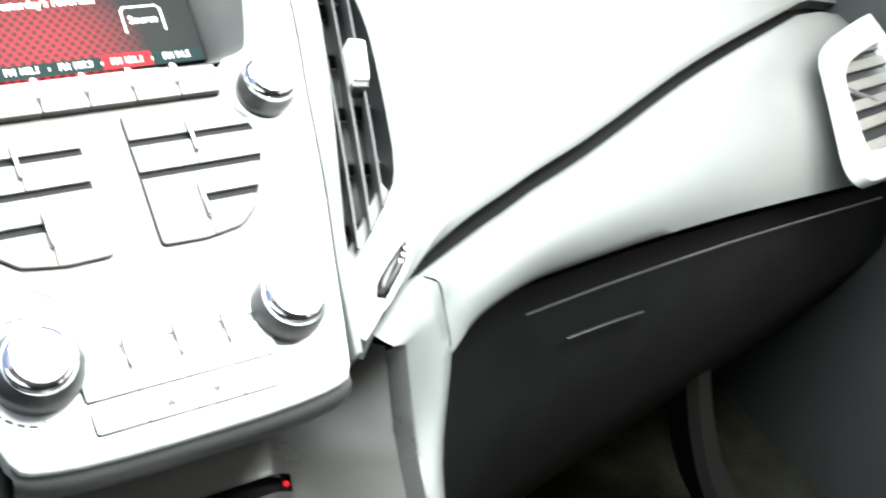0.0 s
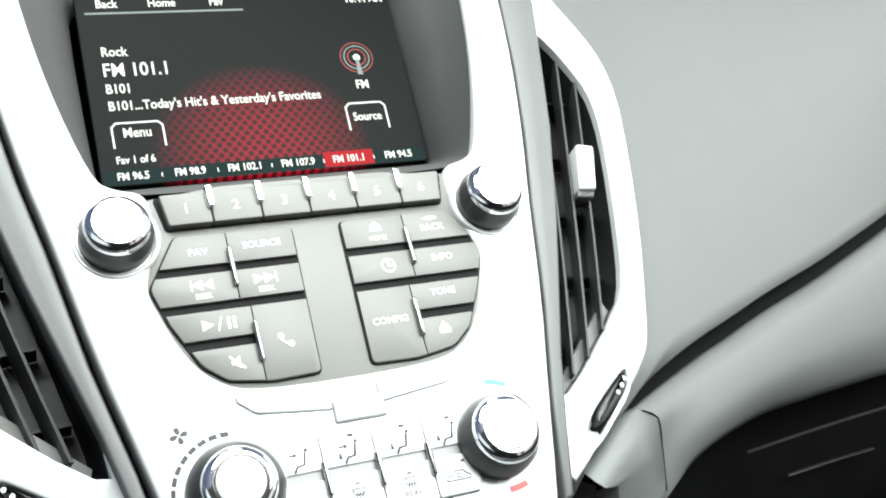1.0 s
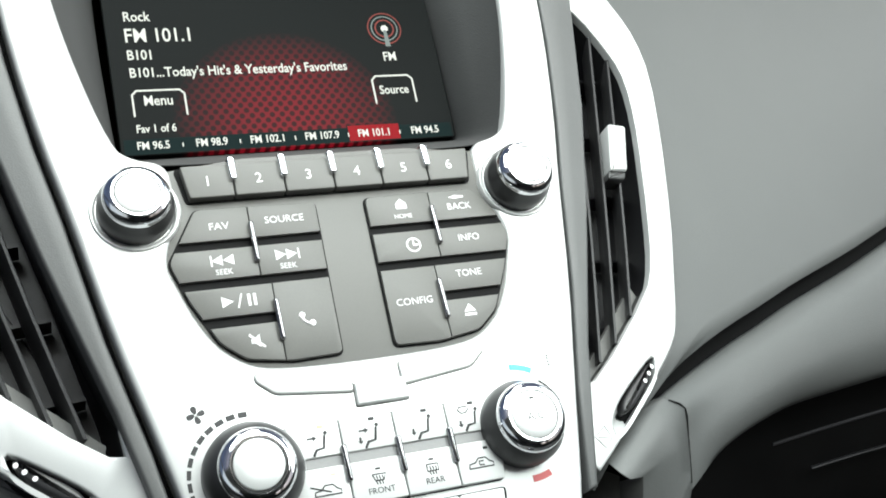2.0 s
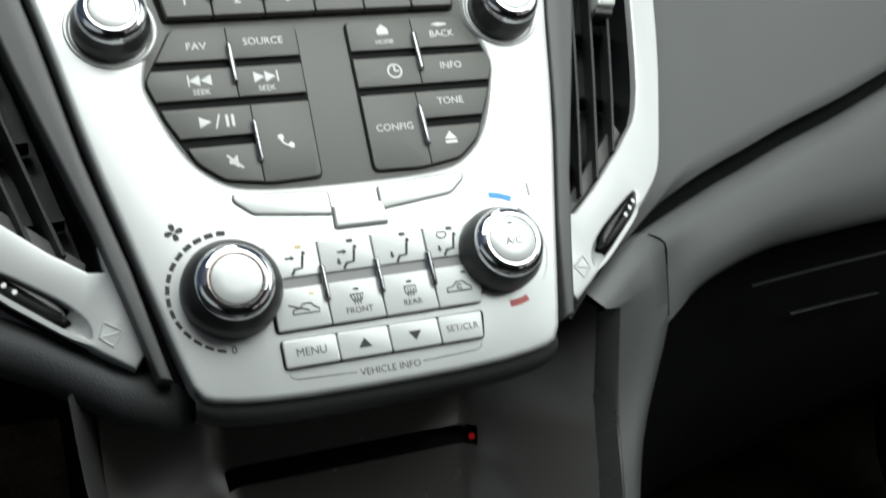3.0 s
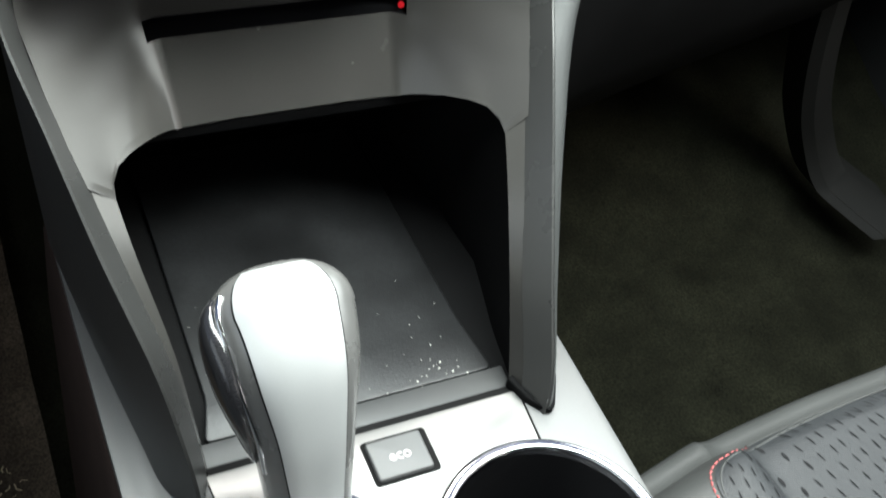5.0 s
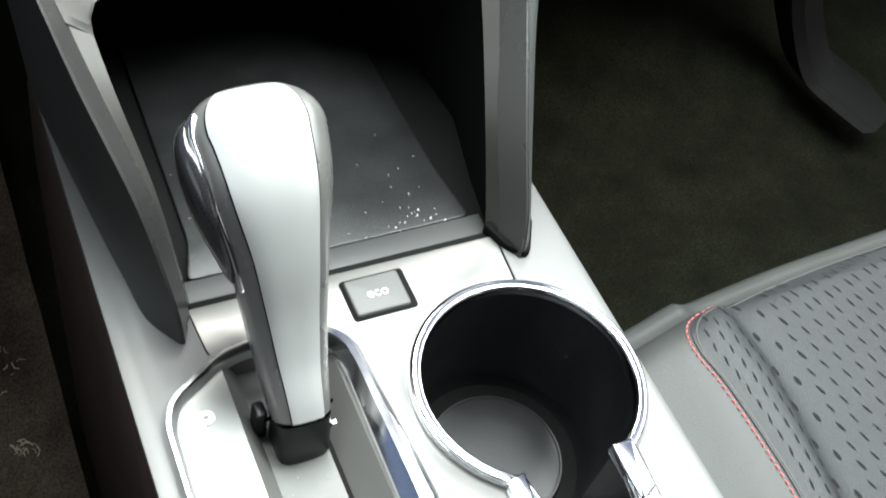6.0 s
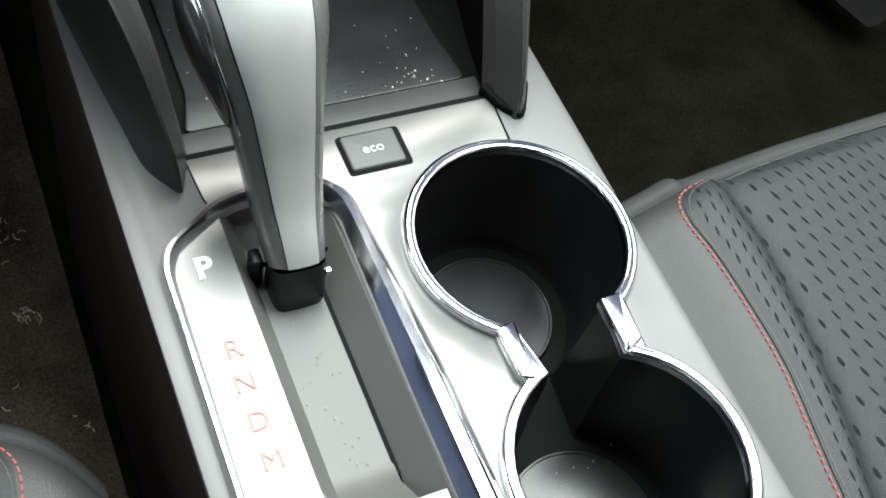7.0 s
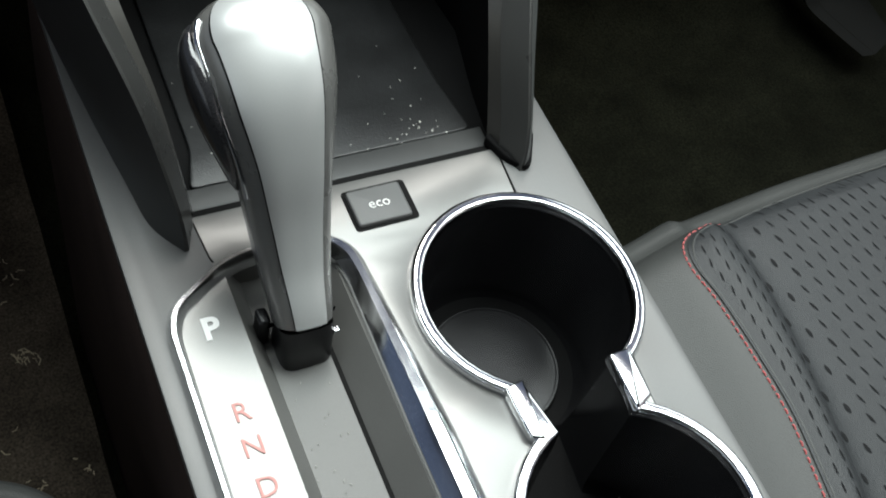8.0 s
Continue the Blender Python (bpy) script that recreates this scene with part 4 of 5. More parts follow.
    for dy, dz in ((0.007, -0.005), (0.020, -0.010), (0.06, -0.014), (0.16, -0.018)):
        bol.append([Vector((p.x, p.y + dy, p.z + dz)) for p in sill])
    bits.append(part("bolster", skin([r[6:] for r in bol]), DASH, d, "grey rounded bolster", smooth=60))
    bits.append(part("panel_seam", tube([r[6] + Vector((0.0002, -0.0001, 0.0001)) for r in bol[4:16]], 0.0004, 6), GAP, d))
    # valley sheet painted near-black to carry the shade under the pad
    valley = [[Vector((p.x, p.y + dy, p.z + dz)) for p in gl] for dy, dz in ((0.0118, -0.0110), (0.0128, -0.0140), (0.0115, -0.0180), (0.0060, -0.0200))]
    bits.append(part("groove", skin(valley), SHADE_BLACK, d, "groove under the pad, its shade painted near-black", smooth=60))
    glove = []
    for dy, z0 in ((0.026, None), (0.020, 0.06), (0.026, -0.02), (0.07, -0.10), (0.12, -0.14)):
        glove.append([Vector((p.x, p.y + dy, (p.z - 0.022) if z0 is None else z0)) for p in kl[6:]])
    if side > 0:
        # door colour near zero: shade below the bolster is mixed into it
        bits.append(part("glove_box", skin(glove), SHADE_BLACK, d, "black glove box door, shade deepened in its colour", smooth=50))
        bits.append(part("glove_edge", tube(spline([(0.2207, 0.2900, 0.1300), (0.31, 0.3080, 0.1225), (0.45, 0.330, 0.1120), (0.641, 0.3545, 0.0968)], 6), 0.0008, 6), BLACK, d))
        bits.append(part("glove_latch", tube(spline([(0.2776, 0.3150, 0.0853), (0.3204, 0.3253, 0.0790), (0.3642, 0.3358, 0.0715)], 4), 0.0012, 6, flat=0.5), BLACK, d))
    if side < 0:
        for b in bits:
            flip_x(b)
    return d


dashboard(1)
dashboard(-1)

# far side vent in the bolster
side_vent = thing("side_vent", "white-rimmed round-cornered vent with grey slats in the dashboard", "air vent", STACK @ Matrix.Translation((0.656, 0.019, -0.128)) @ Matrix.Rotation(radians(14), 4, "Y"))
rim_o = round_outline([(-0.0690, -0.0690), (-0.060, -0.0780), (-0.0508, -0.0785), (-0.0062, -0.0732), (0.135, -0.057), (0.140, 0.0980), (0.0907, 0.0845), (0.0311, 0.0655), (-0.0050, 0.0460), (-0.0226, 0.0151), (-0.0477, -0.0268), (-0.0645, -0.0540)], 1)
rim_i = round_outline([(-0.0365, -0.0500), (-0.030, -0.0520), (0.0247, -0.0463), (0.120, -0.037), (0.122, 0.0640), (0.0989, 0.0589), (0.0403, 0.0419), (0.0105, 0.0300), (-0.0090, 0.0126), (-0.0172, -0.0075), (-0.0285, -0.0290)], 1)
part("rim", slab(rim_o, -0.010, 0.003, 0.003, [rim_i]), SILVER, side_vent, "pale silver rim", smooth=45)
part("duct", slab(offset(rim_i if area2(rim_i) > 0 else rim_i[::-1], -0.001), -0.012, -0.0085), BLACK, side_vent)
for x, y in ((-0.036, -0.0535), (-0.036, -0.0335), (-0.026, -0.0150), (-0.016, 0.0040), (-0.006, 0.0235), (0.040, 0.0465)):
    blade = box(0, 0.128 - x, 0.0005, 0.0100, -0.0075, -0.0040, 0.0010)
    part("slat", place(Matrix.Translation((x, y, 0)) @ Matrix.Rotation(radians(8.5), 4, "Z"), blade), GREY, side_vent, smooth=40)
part("slider_tab", place(Matrix.Translation((0.026, 0.0065, -0.008)) @ Matrix.Rotation(radians(-16), 4, "Z"), box(-0.028, 0.028, -0.003, 0.004, -0.004, 0.004, 0.002, corner=0.003)), TRIM, side_vent, smooth=40)

# ---- console between the seats ----
console = thing("center_console", "silver-grey centre console with storage bin, shift gate and cup holders", "console")
W = 0.0990
C1, C2, RI = (0.0490, 0.0430), (0.0462, -0.0590), 0.0436


def cup_outline(r, narrow=0.0):
    """The outline of two round wells joined by a neck."""
    pts = []
    a0, a1 = -58 - narrow, 233 + narrow
    for k in range(41):
        a = radians(a0 + (a1 - a0) * k / 40)
        pts.append(Vector((C1[0] + r * math.cos(a), C1[1] + r * math.sin(a))))
    b0, b1 = 117 - narrow, 419 + narrow
    for k in range(41):
        a = radians(b0 + (b1 - b0) * k / 40)
        pts.append(Vector((C2[0] + (r + 0.0005) * math.cos(a), C2[1] + (r + 0.0005) * math.sin(a))))
    return pts


gate_out = [(-0.0925, -0.135), (-0.0040, -0.135), (-0.0045, 0.0000), (-0.0092, 0.0690), (-0.0100, 0.0820), (-0.0185, 0.0918), (-0.0500, 0.0937), (-0.0640, 0.0916), (-0.0875, 0.0767), (-0.0918, 0.0670)]
gate_in = [(-0.0893, -0.130), (-0.0200, -0.130), (-0.0200, 0.0000), (-0.0190, 0.0690), (-0.0204, 0.0790), (-0.0255, 0.0860), (-0.0505, 0.0890), (-0.0622, 0.0864), (-0.0828, 0.0728), (-0.0862, 0.0640)]
gate_hole = [Vector(p).lerp(Vector(q), 0.6) for p, q in zip(gate_out, gate_in)]
top_out = [(-W, -0.30), (W, -0.30), (W, 0.1150), (W, 0.1900), (0.0860, 0.1900), (0.0770, 0.1500), (0.0735, 0.1300), (0.0695, 0.1155), (-0.0695, 0.1155), (-0.0735, 0.1300), (-0.0770, 0.1500), (-0.0860, 0.1900), (-0.0860, 0.2500), (-W, 0.2600), (-W, 0.1150)]
part("top_panel", slab(top_out, -0.012, 0.0, 0.0012, [cup_outline(RI + 0.0015), gate_hole], steps=2), CONSOLE_SILVER, console, "satin silver-grey top panel", smooth=30)
for s in (-1, 1):
    rows = [[Vector((s * x, y, z)) for y in (-0.30, -0.1, 0.05, 0.115, 0.15, 0.19, 0.26)] for x, z in ((W - 0.0010, -0.0014), (W + 0.0012, -0.006), (W + 0.003, -0.06), (W + 0.002, -0.34))]
    part("side_panel", skin(rows), FLANK, console, "dark grey console flank", smooth=60)
    part("panel_joint", tube([(s * 0.0681, 0.1140, 0.0002), (s * 0.0665, 0.0945, 0.0002), (s * 0.0658, 0.088 if s > 0 else 0.0925, 0.0002)], 0.0004, 5), GAP, console)
strip_l = [(-W, -0.30), (-0.0905, -0.30), (-0.0905, 0.0660), (-0.0855, 0.0762), (-0.0660, 0.0890), (-0.0668, 0.0945), (-0.0684, 0.1150), (-0.0735, 0.1300), (-0.0770, 0.1500), (-0.0855, 0.1900), (-0.0855, 0.2500), (-W, 0.2600)]
arc1 = [(C1[0] + 0.0462 * math.cos(radians(a)), C1[1] + 0.0462 * math.sin(radians(a))) for a in range(68, -54, -8)]
arc2 = [(C2[0] + 0.0467 * math.cos(radians(a)), C2[1] + 0.0467 * math.sin(radians(a))) for a in range(52, -80, -8)]
strip_r = [(W, -0.30), (W, 0.1900), (0.0855, 0.1900), (0.0770, 0.1500), (0.0735, 0.1300), (0.0684, 0.1150), (0.0668, 0.0945)] + arc1 + arc2 + [(0.0545, -0.30)]
for line in (strip_l, strip_r):
    part("side_strip", slab(line, -0.002, 0.0006, 0.0005, steps=2), SIDE_GREY, console, "satin grey side strip", smooth=30)
part("panel_joint", box(-0.0665, 0.0670, 0.1156, 0.1186, -0.012, -0.0014), GAP, console)

# cup holders
cup = part("cup_holder", skin([[Vector((p.x, p.y, z)) for p in cup_outline(RI - d, 8)] for d, z in ((0.0, 0.001), (0.0008, -0.006), (0.0016, -0.030), (0.0035, -0.062), (0.0060, -0.066))], closed=True), LINER, console, "black plastic twin cup well", smooth=50)
for c, r in ((C1, 0.0303), (C2, 0.0318)):
    part("cup_floor", lathe([(r + 0.0006, -0.0662), (r + 0.0004, -0.0632), (r, -0.0627), (r - 0.0008, -0.0627), (r - 0.0012, -0.0632), (0, -0.0632)], *c, 64), LINER, cup, "dusty black rubber disc", smooth=25)
part("cup_base", slab(cup_outline(RI - 0.0050, 8), -0.068, -0.0655), SHADE_BLACK, cup)
trim_o, trim_i = cup_outline(RI + 0.0050), cup_outline(RI - 0.0002, 8)
part("cup_trim", slab(trim_o, -0.001, 0.0040, 0.0018, [trim_i], steps=4), CHROME, console, "bright chrome trim round the cup holders", smooth=60)

for s in ((0.0655, 0.0060), (0.0752, 0.0062), (0.0738, -0.0150), (0.0648, -0.0200)), ((0.0280, 0.0070), (0.0195, 0.0060), (0.0200, -0.0160), (0.0256, -0.0186)):
    bar = soft_corners(s, 0.0010, 2)
    part("trim_bar", slab(bar if area2(bar) > 0 else bar[::-1], -0.001, 0.0046, 0.0012), CHROME, console, "bright chrome bar at the neck", smooth=50)

# shift gate
ring_o, ring_i = soft_corners(gate_out, 0.006, 4), soft_corners(gate_in, 0.005, 4)
ring_rows = [[Vector((*p.lerp(q, t), z)) for p, q in zip(ring_o, ring_i)] for t, z in ((0.0, -0.001), (0.02, 0.0018), (0.10, 0.0032), (0.26, 0.0050), (0.32, 0.0056), (0.60, 0.0058), (0.66, 0.0052), (0.97, 0.0012), (1.0, -0.003))]
part("gate_ring", skin(ring_rows, closed=True), SCUFFED, console, "scuffed chrome shift gate surround", smooth=22)
gate_loop = soft_corners(gate_hole, 0.005, 4)
part("gate_plate", slab(cell(list(gate_loop), -1, -0.0634), -0.006, 0.0004, 0.0), CONSOLE_SILVER, console, "silver gate plate with gear letters")
gate_y = (0.0890, 0.060, 0.02, -0.024, -0.033, -0.0450)
rise = (0.0, 0.0, 0.0, 0.0, 0.0012, 0.0140)
# silver wall coloured grey: its shade is in the colour
part("gate_wall", skin([[Vector((x, y, min(z + h, 0.0003))) for y, h in zip(gate_y, rise)] for x, z in ((-0.0634, 0.0003), (-0.0626, -0.0008), (-0.0556, -0.0142))]), GATE_GREY, console, "sloping channel wall, silver greyed for shade", smooth=30)
part("gate_channel", skin([[Vector((x, y, z + h)) for x, z in ((-0.0556, -0.0142), (-0.0440, -0.0144), (-0.0322, -0.0142))] for y, h in zip(gate_y, rise)]), GATE_GREY, console, "grey recessed shift channel", smooth=40)
part("channel_gap", box(-0.0326, -0.0308, -0.030, 0.0860, -0.017, -0.0140), GAP, console)
# slope facing away from the light, so painted grey rather than silver
part("gate_slope", skin([[Vector((x, y, z)) for x, z in ((-0.0311, -0.0145), (-0.0206, -0.0012), (-0.0195, -0.0016), (-0.0120, -0.0020))] for y in (0.086, 0.060, 0.02, -0.03, -0.132)]), GATE_GREY, console, "sloping gate wall, greyed as its shadow side", smooth=30)
part("gate_cap", skin([[Vector((x, -0.0448, 0.0002)) for x in (-0.0634, -0.022)], [Vector((x, -0.132, 0.0002)) for x in (-0.0634, -0.022)]]), CONSOLE_SILVER, console)
part("gate_back", skin([[Vector((x, 0.0888, -0.016)) for x in (-0.0640, -0.045, -0.018)], [Vector((x, 0.0900, 0.002)) for x in (-0.0640, -0.045, -0.018)]]), GATE_GREY, console)
for ch, y, mat in (("P", 0.0640, WHITE), ("R", 0.0285, RED_PRINT), ("N", 0.0145, RED_PRINT), ("D", -0.0010, RED_PRINT), ("M", -0.0160, RED_PRINT)):
    lettering("gear_letter", ch, -0.0752, y, 0.0007, 0.0130 if ch == "P" else 0.0108, mat, console, thick=0.0002, bold=0.00045 if ch == "P" else 0.0)

# eco button
part("eco_recess", slab(soft_corners([(-0.0070, 0.0898), (0.0212, 0.0898), (0.0212, 0.1102), (-0.0070, 0.1102)], 0.002), -0.002, 0.0006, 0.0003), GAP, console)
eco = part("eco_button", slab(soft_corners([(-0.0056, 0.0912), (0.0182, 0.0912), (0.0182, 0.1088), (-0.0056, 0.1088)], 0.0016), -0.002, 0.0024, 0.0010), ECO_GREY, console, "dark grey push button marked eco", smooth=45)
lettering("button_text", "eco", 0.0063, 0.1000, 0.00265, 0.0066, WHITE, eco)

# storage bin below the stack: rails, hollow face, liner and mat
A = [(0.1120, 0.2460, 0.1670), (0.1090, 0.2290, 0.1300), (0.1017, 0.2023, 0.1069), (0.0922, 0.1676, 0.0766), (0.0812, 0.1315, 0.0480), (0.0752, 0.1050, 0.0200), (0.0735, 0.0985, 0.0006)]
B = [(0.1020, 0.2520, 0.1600), (0.1024, 0.2372, 0.1246), (0.0957, 0.2118, 0.1002), (0.0853, 0.1762, 0.0698), (0.0745, 0.1400, 0.0400), (0.0700, 0.1165, 0.0150), (0.0688, 0.1100, 0.0006)]
D = [(0.1000, 0.2450, 0.0002), (0.0985, 0.2300, 0.0002), (0.0962, 0.2080, 0.0002), (0.0918, 0.1700, 0.0002), (0.0872, 0.1360, 0.0002), (0.0840, 0.1150, 0.0002), (0.0752, 0.1005, 0.0002)]
for s in (-1, 1):
    m = lambda pts: spline([(s * x, y, z) for x, y, z in pts], 5)
    a, b, dd = m(A), m(B), m(D)
    inner = [Vector((p.x - s * 0.0010, p.y + 0.002, p.z - 0.001)) for p in b]
    cut = [Vector(p) + (Vector(q) - Vector(p)).normalized() * 0.0016 for p, q in zip(a, b)]
    cut2 = [Vector(p) + (Vector(q) - Vector(p)).normalized() * 0.0016 for p, q in zip(a, dd)]
    part("bin_rail", skin([inner, b, cut, cut2]), RAIL, console, "dark grey sloping rail", smooth=25)
    if s > 0:
        foot = soft_corners([(s * x, y) for x, y in ((0.0640, 0.1200), (0.0683, 0.1070), (0.0745, 0.0992), (0.0782, 0.1005), (0.0870, 0.1160), (0.0850, 0.1240))], 0.002, 3)
        part("rail_foot", slab(foot, -0.001, 0.0042, 0.001), SHADE_BLACK, console, "black foot of the rail", smooth=40)
    if s < 0:
        # flank coloured darker than the rail: the shade on this side is painted
        lip2 = [p.lerp(q, 0.12) for p, q in zip(cut2, dd)]
        part("rail_flank", skin([cut2, lip2, dd]), TRIM, console, "outer flank of the rail, shaded in dark grey", smooth=60)
    if s > 0:
        # one sheet from the groove below the vent down to the console edge
        flare = m([(0.1422, 0.2600, 0.1712), (0.1389, 0.2462, 0.1530), (0.1185, 0.2180, 0.1120), (0.104, 0.179, 0.069), (0.0958, 0.150, 0.034), (0.0880, 0.125, 0.010), (0.0825, 0.1085, 0.0006)])
        root = [p + (q - p).normalized() * 0.0012 for p, q in zip(a, dd)]
        sheet = [[(0.0950, 0.2600, 0.1680), (0.107, 0.2690, 0.1720), (0.120, 0.2775, 0.1765), (0.1345, 0.2790, 0.1790)],
                 [(0.0965, 0.2530, 0.1722), (0.109, 0.2620, 0.1768), (0.122, 0.2705, 0.1810), (0.1350, 0.2745, 0.1832)],
                 [(0.0990, 0.2450, 0.1715), (0.112, 0.2540, 0.1765), (0.125, 0.2645, 0.1815), (0.1356, 0.2702, 0.1844)],
                 [(0.1030, 0.2425, 0.1690), (0.116, 0.2490, 0.1730), (0.130, 0.2600, 0.1770), (0.1431, 0.2672, 0.1807)]]
        sheet = [[Vector(p) for p in r] for r in sheet]
        for p, q in zip(root, flare):
            sheet.append([p.lerp(q, t) + Vector((0, -0.0016, 0.0016)) * math.sin(math.pi * t) for t in (0, 0.33, 0.67, 1)] )
        sheet = [r + [r[-1] + (Vector((0.001, 0.02, -0.012)) if i > 3 else Vector((0, 0.0004, 0)))] for i, r in enumerate(sheet)]
        part("side_trim", skin(sheet), DASH, console, "grey trim between rail and footwell", smooth=70)

# rounded roll closing the driver's side below the wing
roll = [[(x, y + dy, z + dz) for x, y, z in ((-0.0640, 0.2680, 0.1600), (-0.0760, 0.2535, 0.1650), (-0.0850, 0.2560, 0.1670), (-0.0950, 0.2600, 0.1680), (-0.107, 0.2690, 0.1720), (-0.120, 0.2775, 0.1765), (-0.1345, 0.2850, 0.1800), (-0.170, 0.3050, 0.1850))]
        for dy, dz in ((0.004, -0.001), (-0.007, 0.0035), (-0.0145, 0.0032), (-0.0205, 0.0), (-0.0235, -0.005), (-0.0240, -0.010), (-0.0210, -0.0145), (-0.012, -0.0175), (0.010, -0.018))]
part("knee_roll", skin([[Vector(p) for p in row] for row in roll]), DASH_DARK, console, "dark rounded roll below the wing", smooth=70)

# hollow face with a rounded opening
def face_row(bx, by, bz, cx, cy, cz):
    """One row across the hollow: rail, bend, middle, bend, rail."""
    rail, bend = Vector((bx, by, bz)), Vector((cx + 0.005, cy - 0.007, cz))
    p0, p1, p2 = rail.lerp(bend, 0.96), Vector((cx - 0.0015, cy, cz)), Vector((cx - 0.007, cy, cz))
    arc = [p0 * (1 - t) ** 2 + p1 * 2 * t * (1 - t) + p2 * t ** 2 for t in (k / 6 for k in range(7))]
    right = [rail.lerp(bend, f) for f in (0, 0.2, 0.4, 0.6, 0.8)] + arc + [Vector((cx * 0.4, cy, cz))]
    return [Vector((-p.x, p.y, p.z)) for p in right] + right[::-1]


rows = [face_row(0.1030, 0.2500, 0.1650, 0.062, 0.300, 0.165), face_row(0.1024, 0.2380, 0.1246, 0.0600, 0.2800, 0.1250), face_row(0.0985, 0.2220, 0.1090, 0.0572, 0.2650, 0.1070)]
mid_hi = face_row(0.0972, 0.2163, 0.1042, 0.0560, 0.2603, 0.1032)
mid_lo = face_row(0.0951, 0.2090, 0.0978, 0.0549, 0.2553, 0.0963)
edge = [(0.0900, 0.1930, 0.0840), (0.0806, 0.1925, 0.0765), (0.0800, 0.1985, 0.0792), (0.0768, 0.2048, 0.0812), (0.0710, 0.2105, 0.0812), (0.0640, 0.2170, 0.0791), (0.0575, 0.2236, 0.0755), (0.0545, 0.2263, 0.0738), (0.0520, 0.2282, 0.0725), (0.0500, 0.2296, 0.0714), (0.0480, 0.2306, 0.0701), (0.0450, 0.2314, 0.0700), (0.0240, 0.2317, 0.0706)]
edge = [Vector(p) for p in edge]
erow = [Vector((-p.x, p.y, p.z)) for p in edge] + edge[::-1]
low = [[p.lerp(q, f) for p, q in zip(mid_lo, erow)] for f in (0.25, 0.5, 0.75)]
bm = skin(rows + [mid_hi])
skin([mid_lo] + low + [erow, [p + Vector((0, 0.003, 0.002)) for p in erow]], bm)
for k0, k1 in ((0, 9), (18, 26)):
    skin([mid_hi[k0:k1], mid_lo[k0:k1]], bm)
bmesh.ops.remove_doubles(bm, verts=bm.verts, dist=0.00001)
part("bin_face", bm, BRONZE, console, "satin graphite face above the bin", smooth=60)
deep = Vector((0, 0.014, -0.001))
part("card_slot", skin([mid_hi[8:19], [p + deep for p in mid_hi[8:19]], [p + deep for p in mid_lo[8:19]], mid_lo[8:19]]), BLACK, console, "dark slot across the bin face")
for s in (-1, 1):
    fl = spline([(s * (x - 0.0006), y + 0.0016, z - 0.0006) for x, y, z in ((0.0900, 0.1930, 0.0840), (0.0853, 0.1762, 0.0698), (0.0745, 0.1400, 0.0400), (0.0700, 0.1165, 0.0150), (0.0688, 0.1110, -0.002))], 4)
    op = spline([(s * x, y, z) for x, y, z in ((0.0806, 0.1925, 0.0765), (0.0775, 0.1760, 0.0620), (0.0710, 0.1480, 0.0370), (0.0675, 0.1280, 0.0120), (0.0660, 0.1190, -0.002))], 4)
    part("bin_cheek", skin([fl, op, [p + Vector((s * 0.002, 0.001, 0.001)) for p in op]]), BRONZE, console, smooth=60)
    # return under the cheek edge, near-black as if no light reached it
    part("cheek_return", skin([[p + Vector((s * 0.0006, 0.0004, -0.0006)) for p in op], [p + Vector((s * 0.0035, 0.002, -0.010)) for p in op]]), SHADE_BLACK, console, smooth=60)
part("led", lathe([(0.0015, 0.0), (0.0012, 0.0010), (0, 0.0013)], 0, 0, 12), LED_RED, console, "small red lamp").matrix_basis = Matrix.Translation((0.0545, 0.2550, 0.0995)) @ Matrix.Rotation(radians(60), 4, "X")
liner = [(-0.0690, 0.1180), (0.0690, 0.1180), (0.0830, 0.19), (0.0740, 0.300), (-0.0740, 0.300), (-0.0830, 0.19)]
path = [(0.0690, 0.1180), (0.0740, 0.150), (0.0830, 0.190), (0.0810, 0.225), (0.0740, 0.300), (-0.0740, 0.300), (-0.0810, 0.225), (-0.0830, 0.190), (-0.0740, 0.150), (-0.0690, 0.1180)]
tops = [-0.001, 0.034, 0.0735, 0.085, 0.068, 0.068, 0.085, 0.0735, 0.034, -0.001]
walls = [[Vector((x, y, -0.006)) for x, y in path], [Vector((x, y, z)) for (x, y), z in zip(path, tops)]]
# liner, roof and floor near-black: the hollow's shade is painted in
part("bin_liner", skin(walls), SHADE_BLACK, console, "black bin interior with its shade in the colour", smooth=30)
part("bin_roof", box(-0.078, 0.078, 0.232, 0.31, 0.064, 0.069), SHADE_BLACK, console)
part("bin_floor", slab(liner, -0.012, -0.0050), SHADE_BLACK, console, "black bin floor, shade included in the colour")
part("bin_sill", slab([(-0.0675, 0.1190), (0.0675, 0.1190), (0.0680, 0.1300), (-0.0680, 0.1300)], -0.012, -0.0022, 0.0006), TRIM, console, "dark grey sill strip at the front of the bin", smooth=40)
part("bin_mat", slab(soft_corners([(-0.0640, 0.1305), (0.0640, 0.1305), (0.0600, 0.1600), (0.0560, 0.290), (-0.0560, 0.290), (-0.0580, 0.150)], 0.004), -0.006, -0.0028, 0.0008), MAT_RUBBER, console, "dusty dark rubber bin mat", smooth=40)

# ---- gear shifter ----
shifter = thing("gear_shifter", "silver and black gear shifter standing in park", "gear shifter")
AXIS = [(-0.0421, 0.0545, -0.0254), (-0.0422, 0.0550, -0.0108), (-0.0424, 0.0576, 0.0043), (-0.0419, 0.0727, 0.0205), (-0.0416, 0.0847, 0.0382), (-0.0419, 0.0951, 0.0590), (-0.0423, 0.1076, 0.0767), (-0.0423, 0.1206, 0.0856)]
